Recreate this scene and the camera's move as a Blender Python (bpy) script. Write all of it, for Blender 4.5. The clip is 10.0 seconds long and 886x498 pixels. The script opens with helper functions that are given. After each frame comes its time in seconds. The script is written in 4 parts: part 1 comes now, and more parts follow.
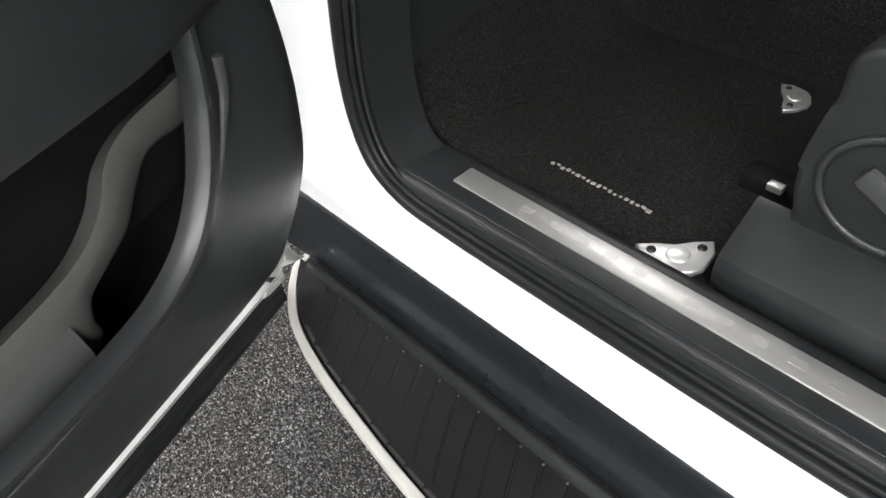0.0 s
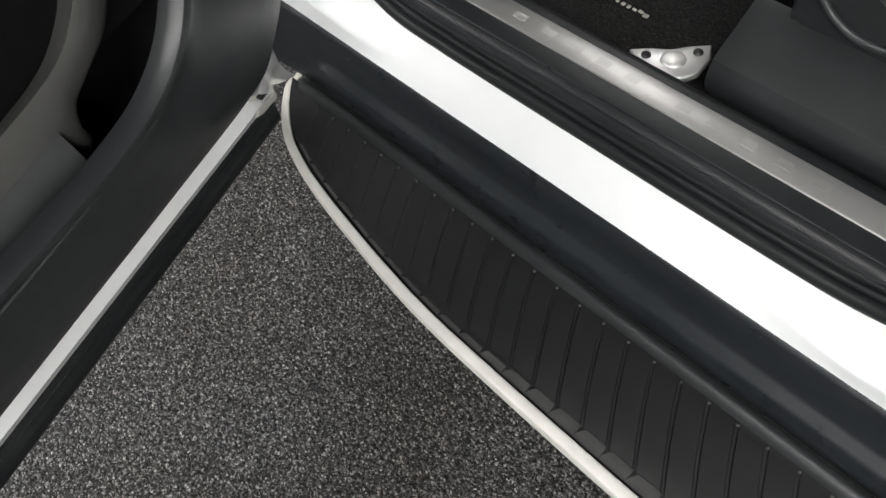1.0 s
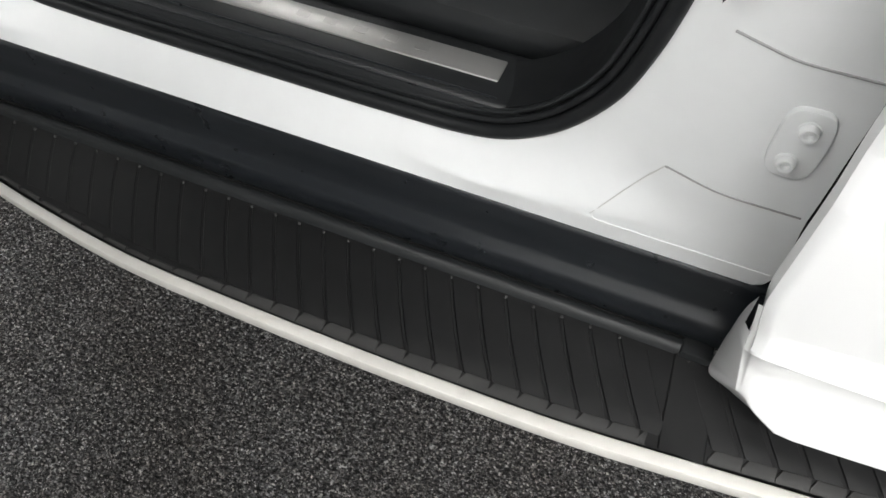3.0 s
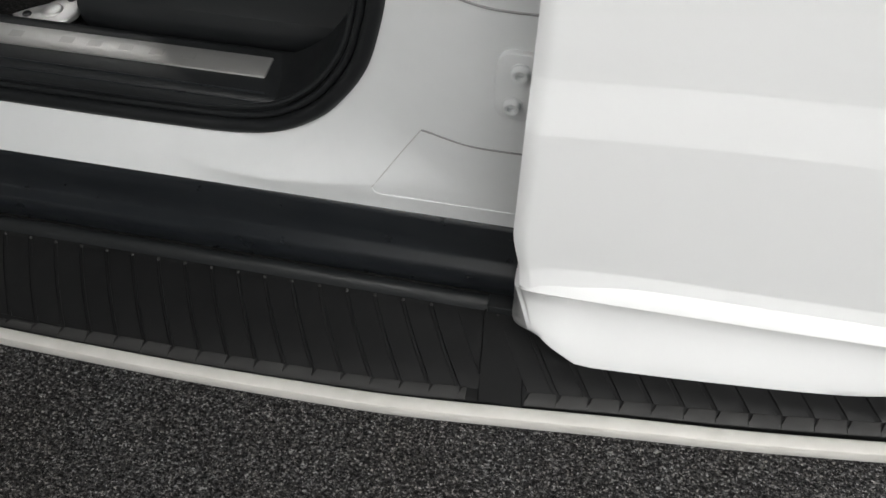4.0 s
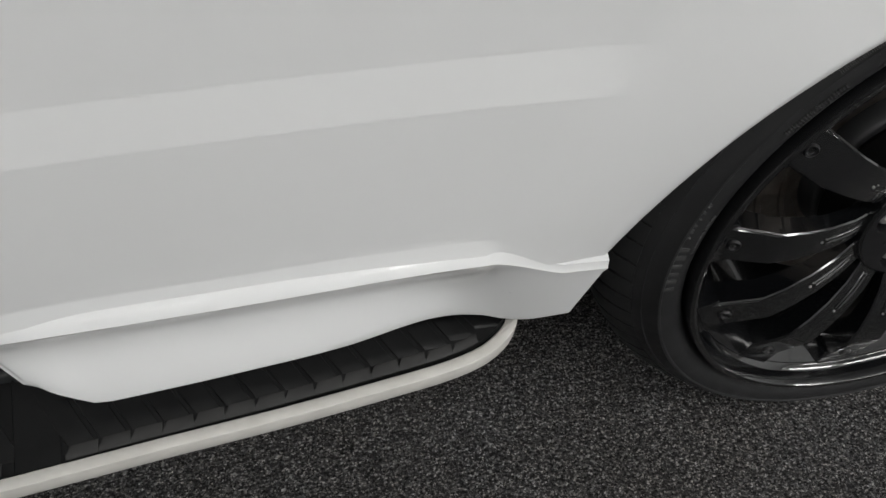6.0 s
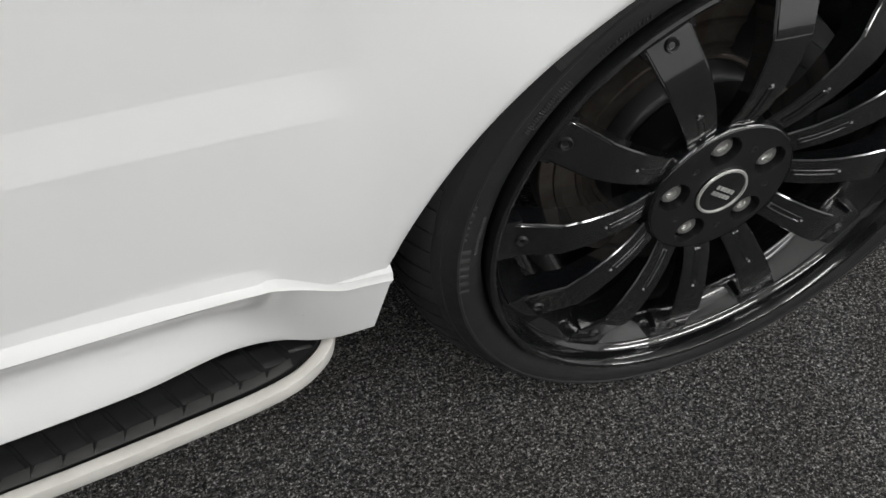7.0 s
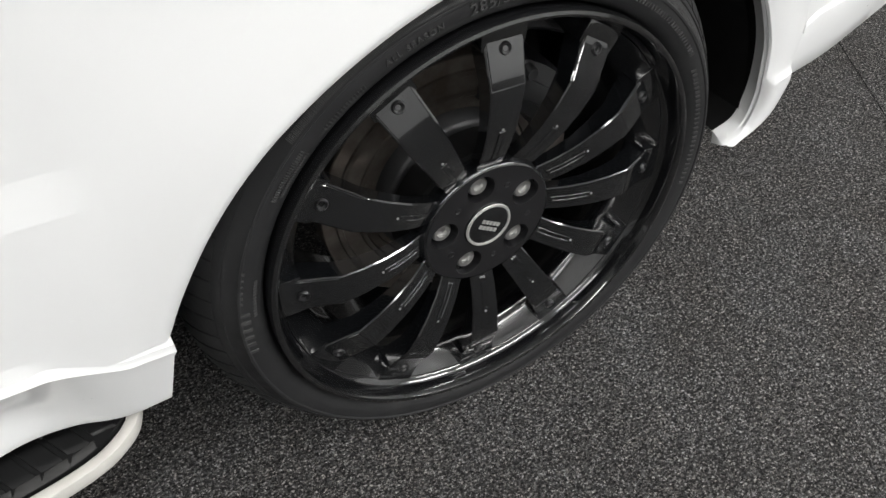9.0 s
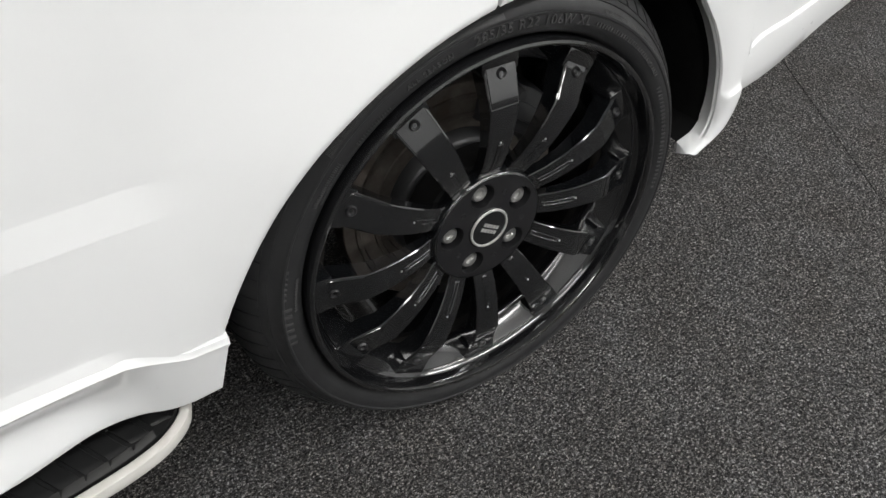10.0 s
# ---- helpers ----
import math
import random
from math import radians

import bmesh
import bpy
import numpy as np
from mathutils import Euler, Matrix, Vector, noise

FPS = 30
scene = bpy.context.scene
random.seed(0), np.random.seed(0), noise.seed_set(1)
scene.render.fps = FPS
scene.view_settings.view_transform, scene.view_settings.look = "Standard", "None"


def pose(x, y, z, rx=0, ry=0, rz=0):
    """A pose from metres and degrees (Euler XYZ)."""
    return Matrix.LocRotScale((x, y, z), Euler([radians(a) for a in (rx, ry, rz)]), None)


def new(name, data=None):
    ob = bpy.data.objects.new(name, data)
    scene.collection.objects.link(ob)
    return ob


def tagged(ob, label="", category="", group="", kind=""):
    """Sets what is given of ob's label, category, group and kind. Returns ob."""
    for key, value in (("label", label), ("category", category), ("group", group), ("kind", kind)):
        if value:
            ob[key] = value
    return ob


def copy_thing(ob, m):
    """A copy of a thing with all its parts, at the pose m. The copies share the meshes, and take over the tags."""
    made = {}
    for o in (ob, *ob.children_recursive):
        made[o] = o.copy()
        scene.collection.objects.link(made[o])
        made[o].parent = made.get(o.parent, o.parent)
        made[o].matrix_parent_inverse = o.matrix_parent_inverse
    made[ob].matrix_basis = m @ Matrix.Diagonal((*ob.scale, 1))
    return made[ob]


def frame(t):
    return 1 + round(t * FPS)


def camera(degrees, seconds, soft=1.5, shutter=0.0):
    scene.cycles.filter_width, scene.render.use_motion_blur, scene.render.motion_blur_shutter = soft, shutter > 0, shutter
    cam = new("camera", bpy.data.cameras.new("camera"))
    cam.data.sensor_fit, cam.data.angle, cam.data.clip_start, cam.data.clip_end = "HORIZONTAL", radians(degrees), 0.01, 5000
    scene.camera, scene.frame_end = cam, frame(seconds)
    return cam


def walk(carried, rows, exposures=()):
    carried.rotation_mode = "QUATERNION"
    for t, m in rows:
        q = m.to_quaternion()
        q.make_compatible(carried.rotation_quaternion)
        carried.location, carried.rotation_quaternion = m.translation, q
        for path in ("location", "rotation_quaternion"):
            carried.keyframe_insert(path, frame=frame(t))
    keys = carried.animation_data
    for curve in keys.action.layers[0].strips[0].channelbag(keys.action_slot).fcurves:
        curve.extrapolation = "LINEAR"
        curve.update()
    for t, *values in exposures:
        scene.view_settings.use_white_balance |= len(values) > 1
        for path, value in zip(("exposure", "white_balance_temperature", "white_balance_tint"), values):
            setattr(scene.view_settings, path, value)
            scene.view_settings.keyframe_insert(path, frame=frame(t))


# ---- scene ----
# ---- camera and its walk ----
cam = camera(60.61, 10.0)
PATH = [
    (0, pose(-1.2397, -0.2446, 0.9523, 46.050, 5.163, 46.206)),
    (0.1, pose(-1.2387, -0.2440, 0.9496, 44.252, 5.258, 46.304)),
    (0.2, pose(-1.2377, -0.2435, 0.9468, 42.453, 5.353, 46.403)),
    (0.5, pose(-1.2345, -0.2417, 0.9382, 36.827, 5.649, 46.710)),
    (1, pose(-1.2183, -0.2503, 0.9418, 33.477, 6.054, 45.656)),
    (1.5, pose(-1.1901, -0.2701, 0.9436, 32.102, 4.800, 41.120)),
    (2, pose(-1.1579, -0.2963, 0.9398, 32.519, 2.506, 34.787)),
    (2.5, pose(-1.1178, -0.3132, 0.9431, 32.963, 1.168, 29.100)),
    (2.7, pose(-1.1011, -0.3217, 0.9443, 33.231, 0.518, 26.505)),
    (4, pose(-0.9487, -0.3440, 0.9394, 35.605, 0.286, 11.187)),
    (4.5, pose(-0.9006, -0.3526, 0.9459, 36.244, -1.748, 4.237)),
    (5, pose(-0.8314, -0.3776, 0.9365, 38.756, -2.484, -2.226)),
    (5.5, pose(-0.7829, -0.3953, 0.9375, 40.205, -4.302, -8.793)),
    (6, pose(-0.6805, -0.4114, 0.9563, 40.113, -2.576, -13.040)),
    (7.5, pose(-0.4744, -0.4675, 0.9854, 41.167, -1.276, -24.601)),
    (8, pose(-0.4214, -0.4741, 0.9989, 41.628, -1.611, -27.295)),
    (8.5, pose(-0.4022, -0.4933, 1.0161, 42.497, -1.886, -29.603)),
    (9, pose(-0.4272, -0.5302, 1.0401, 43.426, -2.021, -32.060)),
    (9.5, pose(-0.4854, -0.5734, 1.0733, 45.073, -1.830, -33.787)),
    (10, pose(-0.5394, -0.6074, 1.1017, 46.235, -1.702, -35.396)),
]
EXPOSURES = [(0.0, 1.06), (0.5, 0.66), (1.0, 0.46), (2.0, 0.48), (2.5, 0.38), (4.0, -0.42), (4.5, -0.70), (5.5, -1.06), (6.0, -1.04), (7.5, -0.60), (8.0, -0.53), (9.0, -0.29), (10.0, -0.42)]

walk(cam, PATH, EXPOSURES)

# ---- world, lights ----
world = bpy.data.worlds.new("showroom_air")
scene.world = world
world.use_nodes = True
world.node_tree.nodes["Background"].inputs["Color"].default_value = (0.9, 0.95, 1.0, 1)
world.node_tree.nodes["Background"].inputs["Strength"].default_value = 0.15
LAMP_WATTS = 62.0
LAMP_SPOTS = [(-2.7, -1.5), (0.5, -1.5), (3.5, -1.5), (-2.7, -3.7), (0.5, -3.7), (3.5, -3.7), (-2.0, 2.3), (1.6, 2.3)]
LAMP_LONG = 2.6
CEILING = 2.9


# ---- materials ----
def material(name, colour, rough=0.5, metal=0.0, coat=0.0, spec=0.5):
    m = bpy.data.materials.new(name)
    m.use_nodes = True
    b = m.node_tree.nodes["Principled BSDF"]
    b.inputs["Base Color"].default_value = (*colour, 1)
    b.inputs["Roughness"].default_value = rough
    b.inputs["Metallic"].default_value = metal
    b.inputs["Coat Weight"].default_value = coat
    b.inputs["Coat Roughness"].default_value = 0.04
    b.inputs["Specular IOR Level"].default_value = spec
    return m


def nodes_of(m):
    return m.node_tree.nodes, m.node_tree.links, m.node_tree.nodes["Principled BSDF"]


def coords(m, scale=(1, 1, 1)):
    n, l, b = nodes_of(m)
    tc, mp = n.new("ShaderNodeTexCoord"), n.new("ShaderNodeMapping")
    mp.inputs["Scale"].default_value = scale
    l.new(tc.outputs["Object"], mp.inputs["Vector"])
    return mp.outputs["Vector"]


def noise_tex(m, vec, scale, detail=4.0, rough=0.6):
    n, l, b = nodes_of(m)
    t = n.new("ShaderNodeTexNoise")
    t.inputs["Scale"].default_value, t.inputs["Detail"].default_value, t.inputs["Roughness"].default_value = scale, detail, rough
    l.new(vec, t.inputs["Vector"])
    return t.outputs["Fac"]


def ramp(m, fac, stops):
    n, l, b = nodes_of(m)
    r = n.new("ShaderNodeValToRGB")
    r.color_ramp.elements[0].position, r.color_ramp.elements[0].color = stops[0][0], (*stops[0][1], 1)
    r.color_ramp.elements[1].position, r.color_ramp.elements[1].color = stops[-1][0], (*stops[-1][1], 1)
    for p, c in stops[1:-1]:
        e = r.color_ramp.elements.new(p)
        e.color = (*c, 1)
    l.new(fac, r.inputs["Fac"])
    return r.outputs["Color"]


def grey(v):
    return (v, v, v)


def bump(m, fac, strength, distance):
    n, l, b = nodes_of(m)
    k = n.new("ShaderNodeBump")
    k.inputs["Strength"].default_value, k.inputs["Distance"].default_value = strength, distance
    l.new(fac, k.inputs["Height"])
    l.new(k.outputs["Normal"], b.inputs["Normal"])
    return k


def rough_from(m, fac, lo, hi):
    n, l, b = nodes_of(m)
    l.new(ramp(m, fac, [(0.3, grey(lo)), (0.7, grey(hi))]), b.inputs["Roughness"])


def colour_from(m, fac, stops):
    n, l, b = nodes_of(m)
    l.new(ramp(m, fac, stops), b.inputs["Base Color"])


WHITE = material("white_car_paint", (0.80, 0.81, 0.81), 0.32, 0, 0.8)
v = coords(WHITE)
rough_from(WHITE, noise_tex(WHITE, v, 9.0), 0.27, 0.36)
bump(WHITE, noise_tex(WHITE, v, 420.0, 2), 0.03, 0.0004)

JAMB = material("white_door_jamb_paint", (0.69, 0.705, 0.71), 0.40, 0, 0.15)
v = coords(JAMB)
colour_from(JAMB, noise_tex(JAMB, v, 14.0), [(0.3, (0.685, 0.700, 0.703)), (0.7, (0.725, 0.740, 0.743))])
bump(JAMB, noise_tex(JAMB, v, 300.0, 2), 0.05, 0.0005)

# two greys that paint the shading lines along the pillar's panel edges
PRESS_SHADE = material("grey_pressing_shade", (0.30, 0.30, 0.30), 0.6)
PALE_PRESS_SHADE = material("pale_pressing_shade", (0.52, 0.52, 0.51), 0.6)
CREAM = material("ivory_edge_trim", (0.64, 0.625, 0.585), 0.42)
v = coords(CREAM)
colour_from(CREAM, noise_tex(CREAM, v, 30.0, 6), [(0.3, (0.59, 0.577, 0.54)), (0.7, (0.67, 0.657, 0.62))])
bump(CREAM, noise_tex(CREAM, v, 500.0, 3), 0.08, 0.0004)


def grained(name, dark, light, rough_lo, rough_hi, grain=900.0, strength=0.25, spec=0.22):
    m = material(name, dark, 0.5, 0, 0, spec)
    v = coords(m)
    colour_from(m, noise_tex(m, v, 22.0, 6), [(0.3, dark), (0.72, light)])
    rough_from(m, noise_tex(m, v, 35.0, 5), rough_lo, rough_hi)
    bump(m, noise_tex(m, v, grain, 3), strength, 0.0006)
    return m


PLASTIC = grained("black_grained_plastic", (0.0125, 0.0140, 0.0150), (0.0175, 0.0190, 0.0202), 0.36, 0.48, 900.0, 0.25, 0.40)
CLAD = grained("black_satin_sill_plastic", (0.0090, 0.0110, 0.0135), (0.0128, 0.0148, 0.0172), 0.26, 0.36, 700.0, 0.12, 0.42)
DOOR_CARD = grained("dark_soft_door_card", (0.0165, 0.0185, 0.020), (0.022, 0.024, 0.0255), 0.34, 0.44, 1100.0, 0.2, 0.55)
DOOR_STRIP = grained("satin_trim_strip", (0.040, 0.042, 0.043), (0.050, 0.052, 0.053), 0.36, 0.46, 1100.0, 0.1, 0.4)
GREY_PLASTIC = grained("grey_bin_plastic", (0.075, 0.075, 0.072), (0.095, 0.094, 0.09), 0.55, 0.7)
RUBBER = grained("black_seal_rubber", (0.010, 0.011, 0.012), (0.0155, 0.0165, 0.0175), 0.34, 0.5, 500.0, 0.12)
STEP_RUBBER = grained("ribbed_step_rubber", (0.0060, 0.0063, 0.0066), (0.0100, 0.0103, 0.0106), 0.38, 0.54, 800.0, 0.3, 0.32)
# border rubber painted lighter than the pad, for the light on its tilt
STEP_EDGE = grained("lit_step_border_rubber", (0.036, 0.036, 0.036), (0.052, 0.052, 0.051), 0.5, 0.68, 800.0, 0.35)
TYRE = grained("tyre_rubber", (0.0150, 0.0153, 0.0161), (0.0230, 0.0232, 0.0240), 0.40, 0.56, 600.0, 0.25, 0.38)
# same black rubber as the tyre, painted lighter for highlights on raised marks
TYRE_MARK = grained("highlit_mark_rubber", (0.040, 0.040, 0.041), (0.056, 0.056, 0.056), 0.42, 0.54, 600.0, 0.1, 0.5)
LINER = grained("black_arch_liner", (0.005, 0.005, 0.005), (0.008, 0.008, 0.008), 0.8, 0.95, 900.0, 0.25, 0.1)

LINING = grained("black_satin_lining", (0.012, 0.013, 0.014), (0.017, 0.0182, 0.0192), 0.34, 0.46, 700.0, 0.1, 0.3)
GLOSS = material("gloss_black_alloy", (0.0055, 0.0060, 0.0068), 0.10, 0, 1.0, 0.6)
v = coords(GLOSS)
rough_from(GLOSS, noise_tex(GLOSS, v, 40.0, 5), 0.07, 0.15)
bump(GLOSS, noise_tex(GLOSS, v, 260.0, 2), 0.03, 0.0004)
RIM_BLACK = material("polished_black_rim", (0.006, 0.0062, 0.0068), 0.16, 0, 1.0, 0.6)
v = coords(RIM_BLACK)
rough_from(RIM_BLACK, noise_tex(RIM_BLACK, v, 30.0, 5), 0.13, 0.22)
SATIN_BLACK = material("satin_black_hub", (0.010, 0.010, 0.011), 0.36)
v = coords(SATIN_BLACK)
rough_from(SATIN_BLACK, noise_tex(SATIN_BLACK, v, 60.0, 5), 0.30, 0.42)
bump(SATIN_BLACK, noise_tex(SATIN_BLACK, v, 900.0, 2), 0.08, 0.0003)

STEEL = material("brushed_steel_plate", (0.62, 0.62, 0.605), 0.34, 0.85)
v = coords(STEEL, (6, 900, 900))
f = noise_tex(STEEL, v, 1.0, 5)
rough_from(STEEL, f, 0.36, 0.50)
bump(STEEL, f, 0.10, 0.0003)
CHROME = material("satin_chrome", (0.72, 0.72, 0.71), 0.4, 0.85)
v = coords(CHROME)
rough_from(CHROME, noise_tex(CHROME, v, 120.0, 3), 0.36, 0.46)
PALE_MARK = material("pale_etched_marks", (0.52, 0.52, 0.51), 0.48, 0.75)
SILVER_MARK = material("silver_marks", (0.62, 0.62, 0.60), 0.35, 0.6)
THREAD = material("pale_embroidery_thread", (0.30, 0.29, 0.26), 0.75)
v = coords(THREAD)
bump(THREAD, noise_tex(THREAD, v, 1500.0, 2), 0.5, 0.0006)
RED = material("red_plastic", (0.55, 0.03, 0.015), 0.4)
DISC = material("worn_brake_disc", (0.115, 0.107, 0.098), 0.36, 0.8)
DISC.node_tree.nodes["Principled BSDF"].inputs["Anisotropic"].default_value = 0.8
turned = DISC.node_tree.nodes.new("ShaderNodeTangent")
turned.direction_type, turned.axis = "RADIAL", "Y"
DISC.node_tree.links.new(turned.outputs["Tangent"], DISC.node_tree.nodes["Principled BSDF"].inputs["Tangent"])
v = coords(DISC)
colour_from(DISC, noise_tex(DISC, v, 30.0, 5), [(0.3, (0.115, 0.096, 0.079)), (0.7, (0.20, 0.182, 0.165))])
BOLT_STEEL = material("dull_bolt_steel", (0.56, 0.56, 0.55), 0.28, 0.9)
CALIPER = material("cast_caliper", (0.05, 0.051, 0.053), 0.42, 0.5)


def pile(name, stops, cell, warp, relief, patch, clumps=1.0):
    """Cut-pile carpet: small tufts of random tone, with soft worn patches."""
    m = material(name, (0.1, 0.1, 0.1), 0.95, 0, 0, 0.15)
    n, l, b = nodes_of(m)
    vec = coords(m)
    wob = n.new("ShaderNodeTexNoise")
    wob.inputs["Scale"].default_value, wob.inputs["Detail"].default_value = cell * 0.6, 3
    l.new(vec, wob.inputs["Vector"])
    mixv = n.new("ShaderNodeVectorMath")
    mixv.operation = "MULTIPLY_ADD"
    mixv.inputs[1].default_value = (warp, warp, warp)
    l.new(wob.outputs["Color"], mixv.inputs[0])
    l.new(vec, mixv.inputs[2])
    vor = n.new("ShaderNodeTexVoronoi")
    vor.inputs["Scale"].default_value = cell
    l.new(mixv.outputs[0], vor.inputs["Vector"])
    sep = n.new("ShaderNodeSeparateColor")
    l.new(vor.outputs["Color"], sep.inputs["Color"])
    grain = ramp(m, sep.outputs["Red"], stops)
    hue = ramp(m, sep.outputs["Green"], [(0.0, (1.035, 1.0, 0.95)), (0.5, (1.0, 1.0, 1.0)), (1.0, (0.985, 1.0, 1.015))])
    dye = n.new("ShaderNodeMix")
    dye.data_type, dye.blend_type = "RGBA", "MULTIPLY"
    dye.inputs["Factor"].default_value = 1.0
    l.new(grain, dye.inputs["A"])
    l.new(hue, dye.inputs["B"])
    base = dye.outputs["Result"]
    tone = ramp(m, noise_tex(m, vec, patch, 4), [(0.3, (0.84, 0.800, 0.775)), (0.7, (1.04, 1.035, 1.045))])
    mul = n.new("ShaderNodeMix")
    mul.data_type, mul.blend_type = "RGBA", "MULTIPLY"
    mul.inputs["Factor"].default_value = 1.0
    l.new(base, mul.inputs["A"])
    l.new(tone, mul.inputs["B"])
    clump = ramp(m, noise_tex(m, coords(m, (0.62, 1.15, 1)), cell * 0.50, 4, 0.70), [(0.38, grey(1 - 0.74 * clumps)), (0.5, grey(0.97)), (0.62, grey(1 + 1.05 * clumps))])
    mul2 = n.new("ShaderNodeMix")
    mul2.data_type, mul2.blend_type = "RGBA", "MULTIPLY"
    mul2.inputs["Factor"].default_value = 1.0
    l.new(mul.outputs["Result"], mul2.inputs["A"])
    l.new(clump, mul2.inputs["B"])
    l.new(mul2.outputs["Result"], b.inputs["Base Color"])
    inv = ramp(m, vor.outputs["Distance"], [(0.0, grey(1.0)), (0.75, grey(0.0))])
    bump(m, inv, 0.9, relief)
    return m


CARPET = pile("grey_speckled_showroom_carpet",
              [(0.0, (0.016, 0.016, 0.0166)), (0.35, (0.044, 0.044, 0.0447)), (0.65, (0.087, 0.087, 0.088)),
               (0.86, (0.165, 0.165, 0.163)), (1.0, (0.34, 0.338, 0.332))], 440.0, 0.005, 0.004, 5.0)
MAT = pile("black_velour_mat", [(0.0, grey(0.007)), (0.6, grey(0.015)), (1.0, grey(0.030))], 800.0, 0.003, 0.002, 9.0, 0.6)
WALL = material("matt_white_wall", (0.76, 0.77, 0.77), 0.9)
v = coords(WALL)
colour_from(WALL, noise_tex(WALL, v, 2.0), [(0.3, (0.74, 0.75, 0.75)), (0.7, (0.78, 0.79, 0.79))])
DIFFUSER = material("lamp_diffuser", (0.9, 0.9, 0.9), 0.6)
GLOW = DIFFUSER.node_tree.nodes["Principled BSDF"]
GLOW.inputs["Emission Color"].default_value = (1.0, 0.98, 0.95, 1)
GLOW.inputs["Emission Strength"].default_value = 9.0
LAMP_FRAME = material("white_lamp_frame", (0.75, 0.75, 0.75), 0.5)
HEADLINER = grained("dark_cabin_lining", (0.012, 0.012, 0.012), (0.018, 0.018, 0.018), 0.8, 0.95)


# ---- mesh tools ----
def part(name, bm, mat, parent=None, label="", smooth=40, at=None):
    me = bpy.data.meshes.new(name)
    bmesh.ops.recalc_face_normals(bm, faces=bm.faces)
    for e in bm.edges:
        e.smooth = len(e.link_faces) != 2 or e.calc_face_angle(0.0) < radians(smooth)
    for fc in bm.faces:
        fc.smooth = True
    bm.to_mesh(me)
    bm.free()
    me.materials.append(mat)
    ob = new(name, me)
    if at is not None:
        ob.matrix_basis = at
    if parent is not None:
        ob.parent = parent
    if label:
        tagged(ob, label)
    return ob


def holder(name, m=None, parent=None):
    ob = new(name)
    ob.empty_display_size = 0.05
    if m is not None:
        ob.matrix_basis = m
    if parent is not None:
        ob.parent = parent
    return ob


def put_grid(bm, rows, loop_u=False, loop_v=False):
    vs = [[bm.verts.new(p) for p in row] for row in rows]
    nr, nc = len(vs), len(vs[0])
    for i in range(nr if loop_u else nr - 1):
        for j in range(nc if loop_v else nc - 1):
            bm.faces.new((vs[i][j], vs[(i + 1) % nr][j], vs[(i + 1) % nr][(j + 1) % nc], vs[i][(j + 1) % nc]))
    return vs


def grid(rows, loop_u=False, loop_v=False):
    bm = bmesh.new()
    put_grid(bm, rows, loop_u, loop_v)
    return bm


def sheet(rows, thick):
    """A grid of points as a plate with thickness: each point also set back by the vector thick(p) or thick."""
    back = [[Vector(p) + (thick(p) if callable(thick) else Vector(thick)) for p in row] for row in rows]
    bm = bmesh.new()
    a, b = put_grid(bm, rows), put_grid(bm, back)
    nr, nc = len(a), len(a[0])
    for i in range(nr - 1):
        for j in (0, nc - 1):
            bm.faces.new((a[i][j], a[i + 1][j], b[i + 1][j], b[i][j]))
    for j in range(nc - 1):
        for i in (0, nr - 1):
            bm.faces.new((a[i][j], a[i][j + 1], b[i][j + 1], b[i][j]))
    return bm


def catmull(pts, n):
    """n points, evenly spread in parameter, on a smooth curve through pts."""
    p = [Vector(q) for q in pts]
    p = [p[0] * 2 - p[1]] + p + [p[-1] * 2 - p[-2]]
    out = []
    for k in range(n):
        s = k / (n - 1) * (len(p) - 3)
        i = min(int(s), len(p) - 4)
        t = s - i
        a, b, c, d = p[i:i + 4]
        out.append(0.5 * ((2 * b) + (c - a) * t + (2 * a - 5 * b + 4 * c - d) * t * t + (3 * b - a - 3 * c + d) * t ** 3))
    return out


def table(pts):
    """A smooth function through (x, value) pairs."""
    xs, ys = [p[0] for p in pts], [p[1] for p in pts]

    def at(x):
        if x <= xs[0]:
            return ys[0]
        if x >= xs[-1]:
            return ys[-1]
        i = max(k for k in range(len(xs)) if xs[k] <= x)
        i = min(i, len(xs) - 2)
        t = (x - xs[i]) / (xs[i + 1] - xs[i])
        m0 = (ys[i + 1] - ys[max(i - 1, 0)]) / (xs[i + 1] - xs[max(i - 1, 0)])
        m1 = (ys[min(i + 2, len(ys) - 1)] - ys[i]) / (xs[min(i + 2, len(xs) - 1)] - xs[i])
        h = xs[i + 1] - xs[i]
        return ((2 * t ** 3 - 3 * t * t + 1) * ys[i] + (t ** 3 - 2 * t * t + t) * h * m0
                + (3 * t * t - 2 * t ** 3) * ys[i + 1] + (t ** 3 - t * t) * h * m1)
    return at


def step01(a, b, x):
    t = min(1.0, max(0.0, (x - a) / (b - a)))
    return t * t * (3 - 2 * t)


def extrude_x(profile, x0, x1, n=2, loop=False):
    """A (y, z) profile drawn along x, capped."""
    bm = bmesh.new()
    vs = put_grid(bm, [[(x0 + (x1 - x0) * k / (n - 1), y, z) for y, z in profile] for k in range(n)], False, loop)
    if loop:
        bm.faces.new(vs[0])
        bm.faces.new(vs[-1])
    return bm


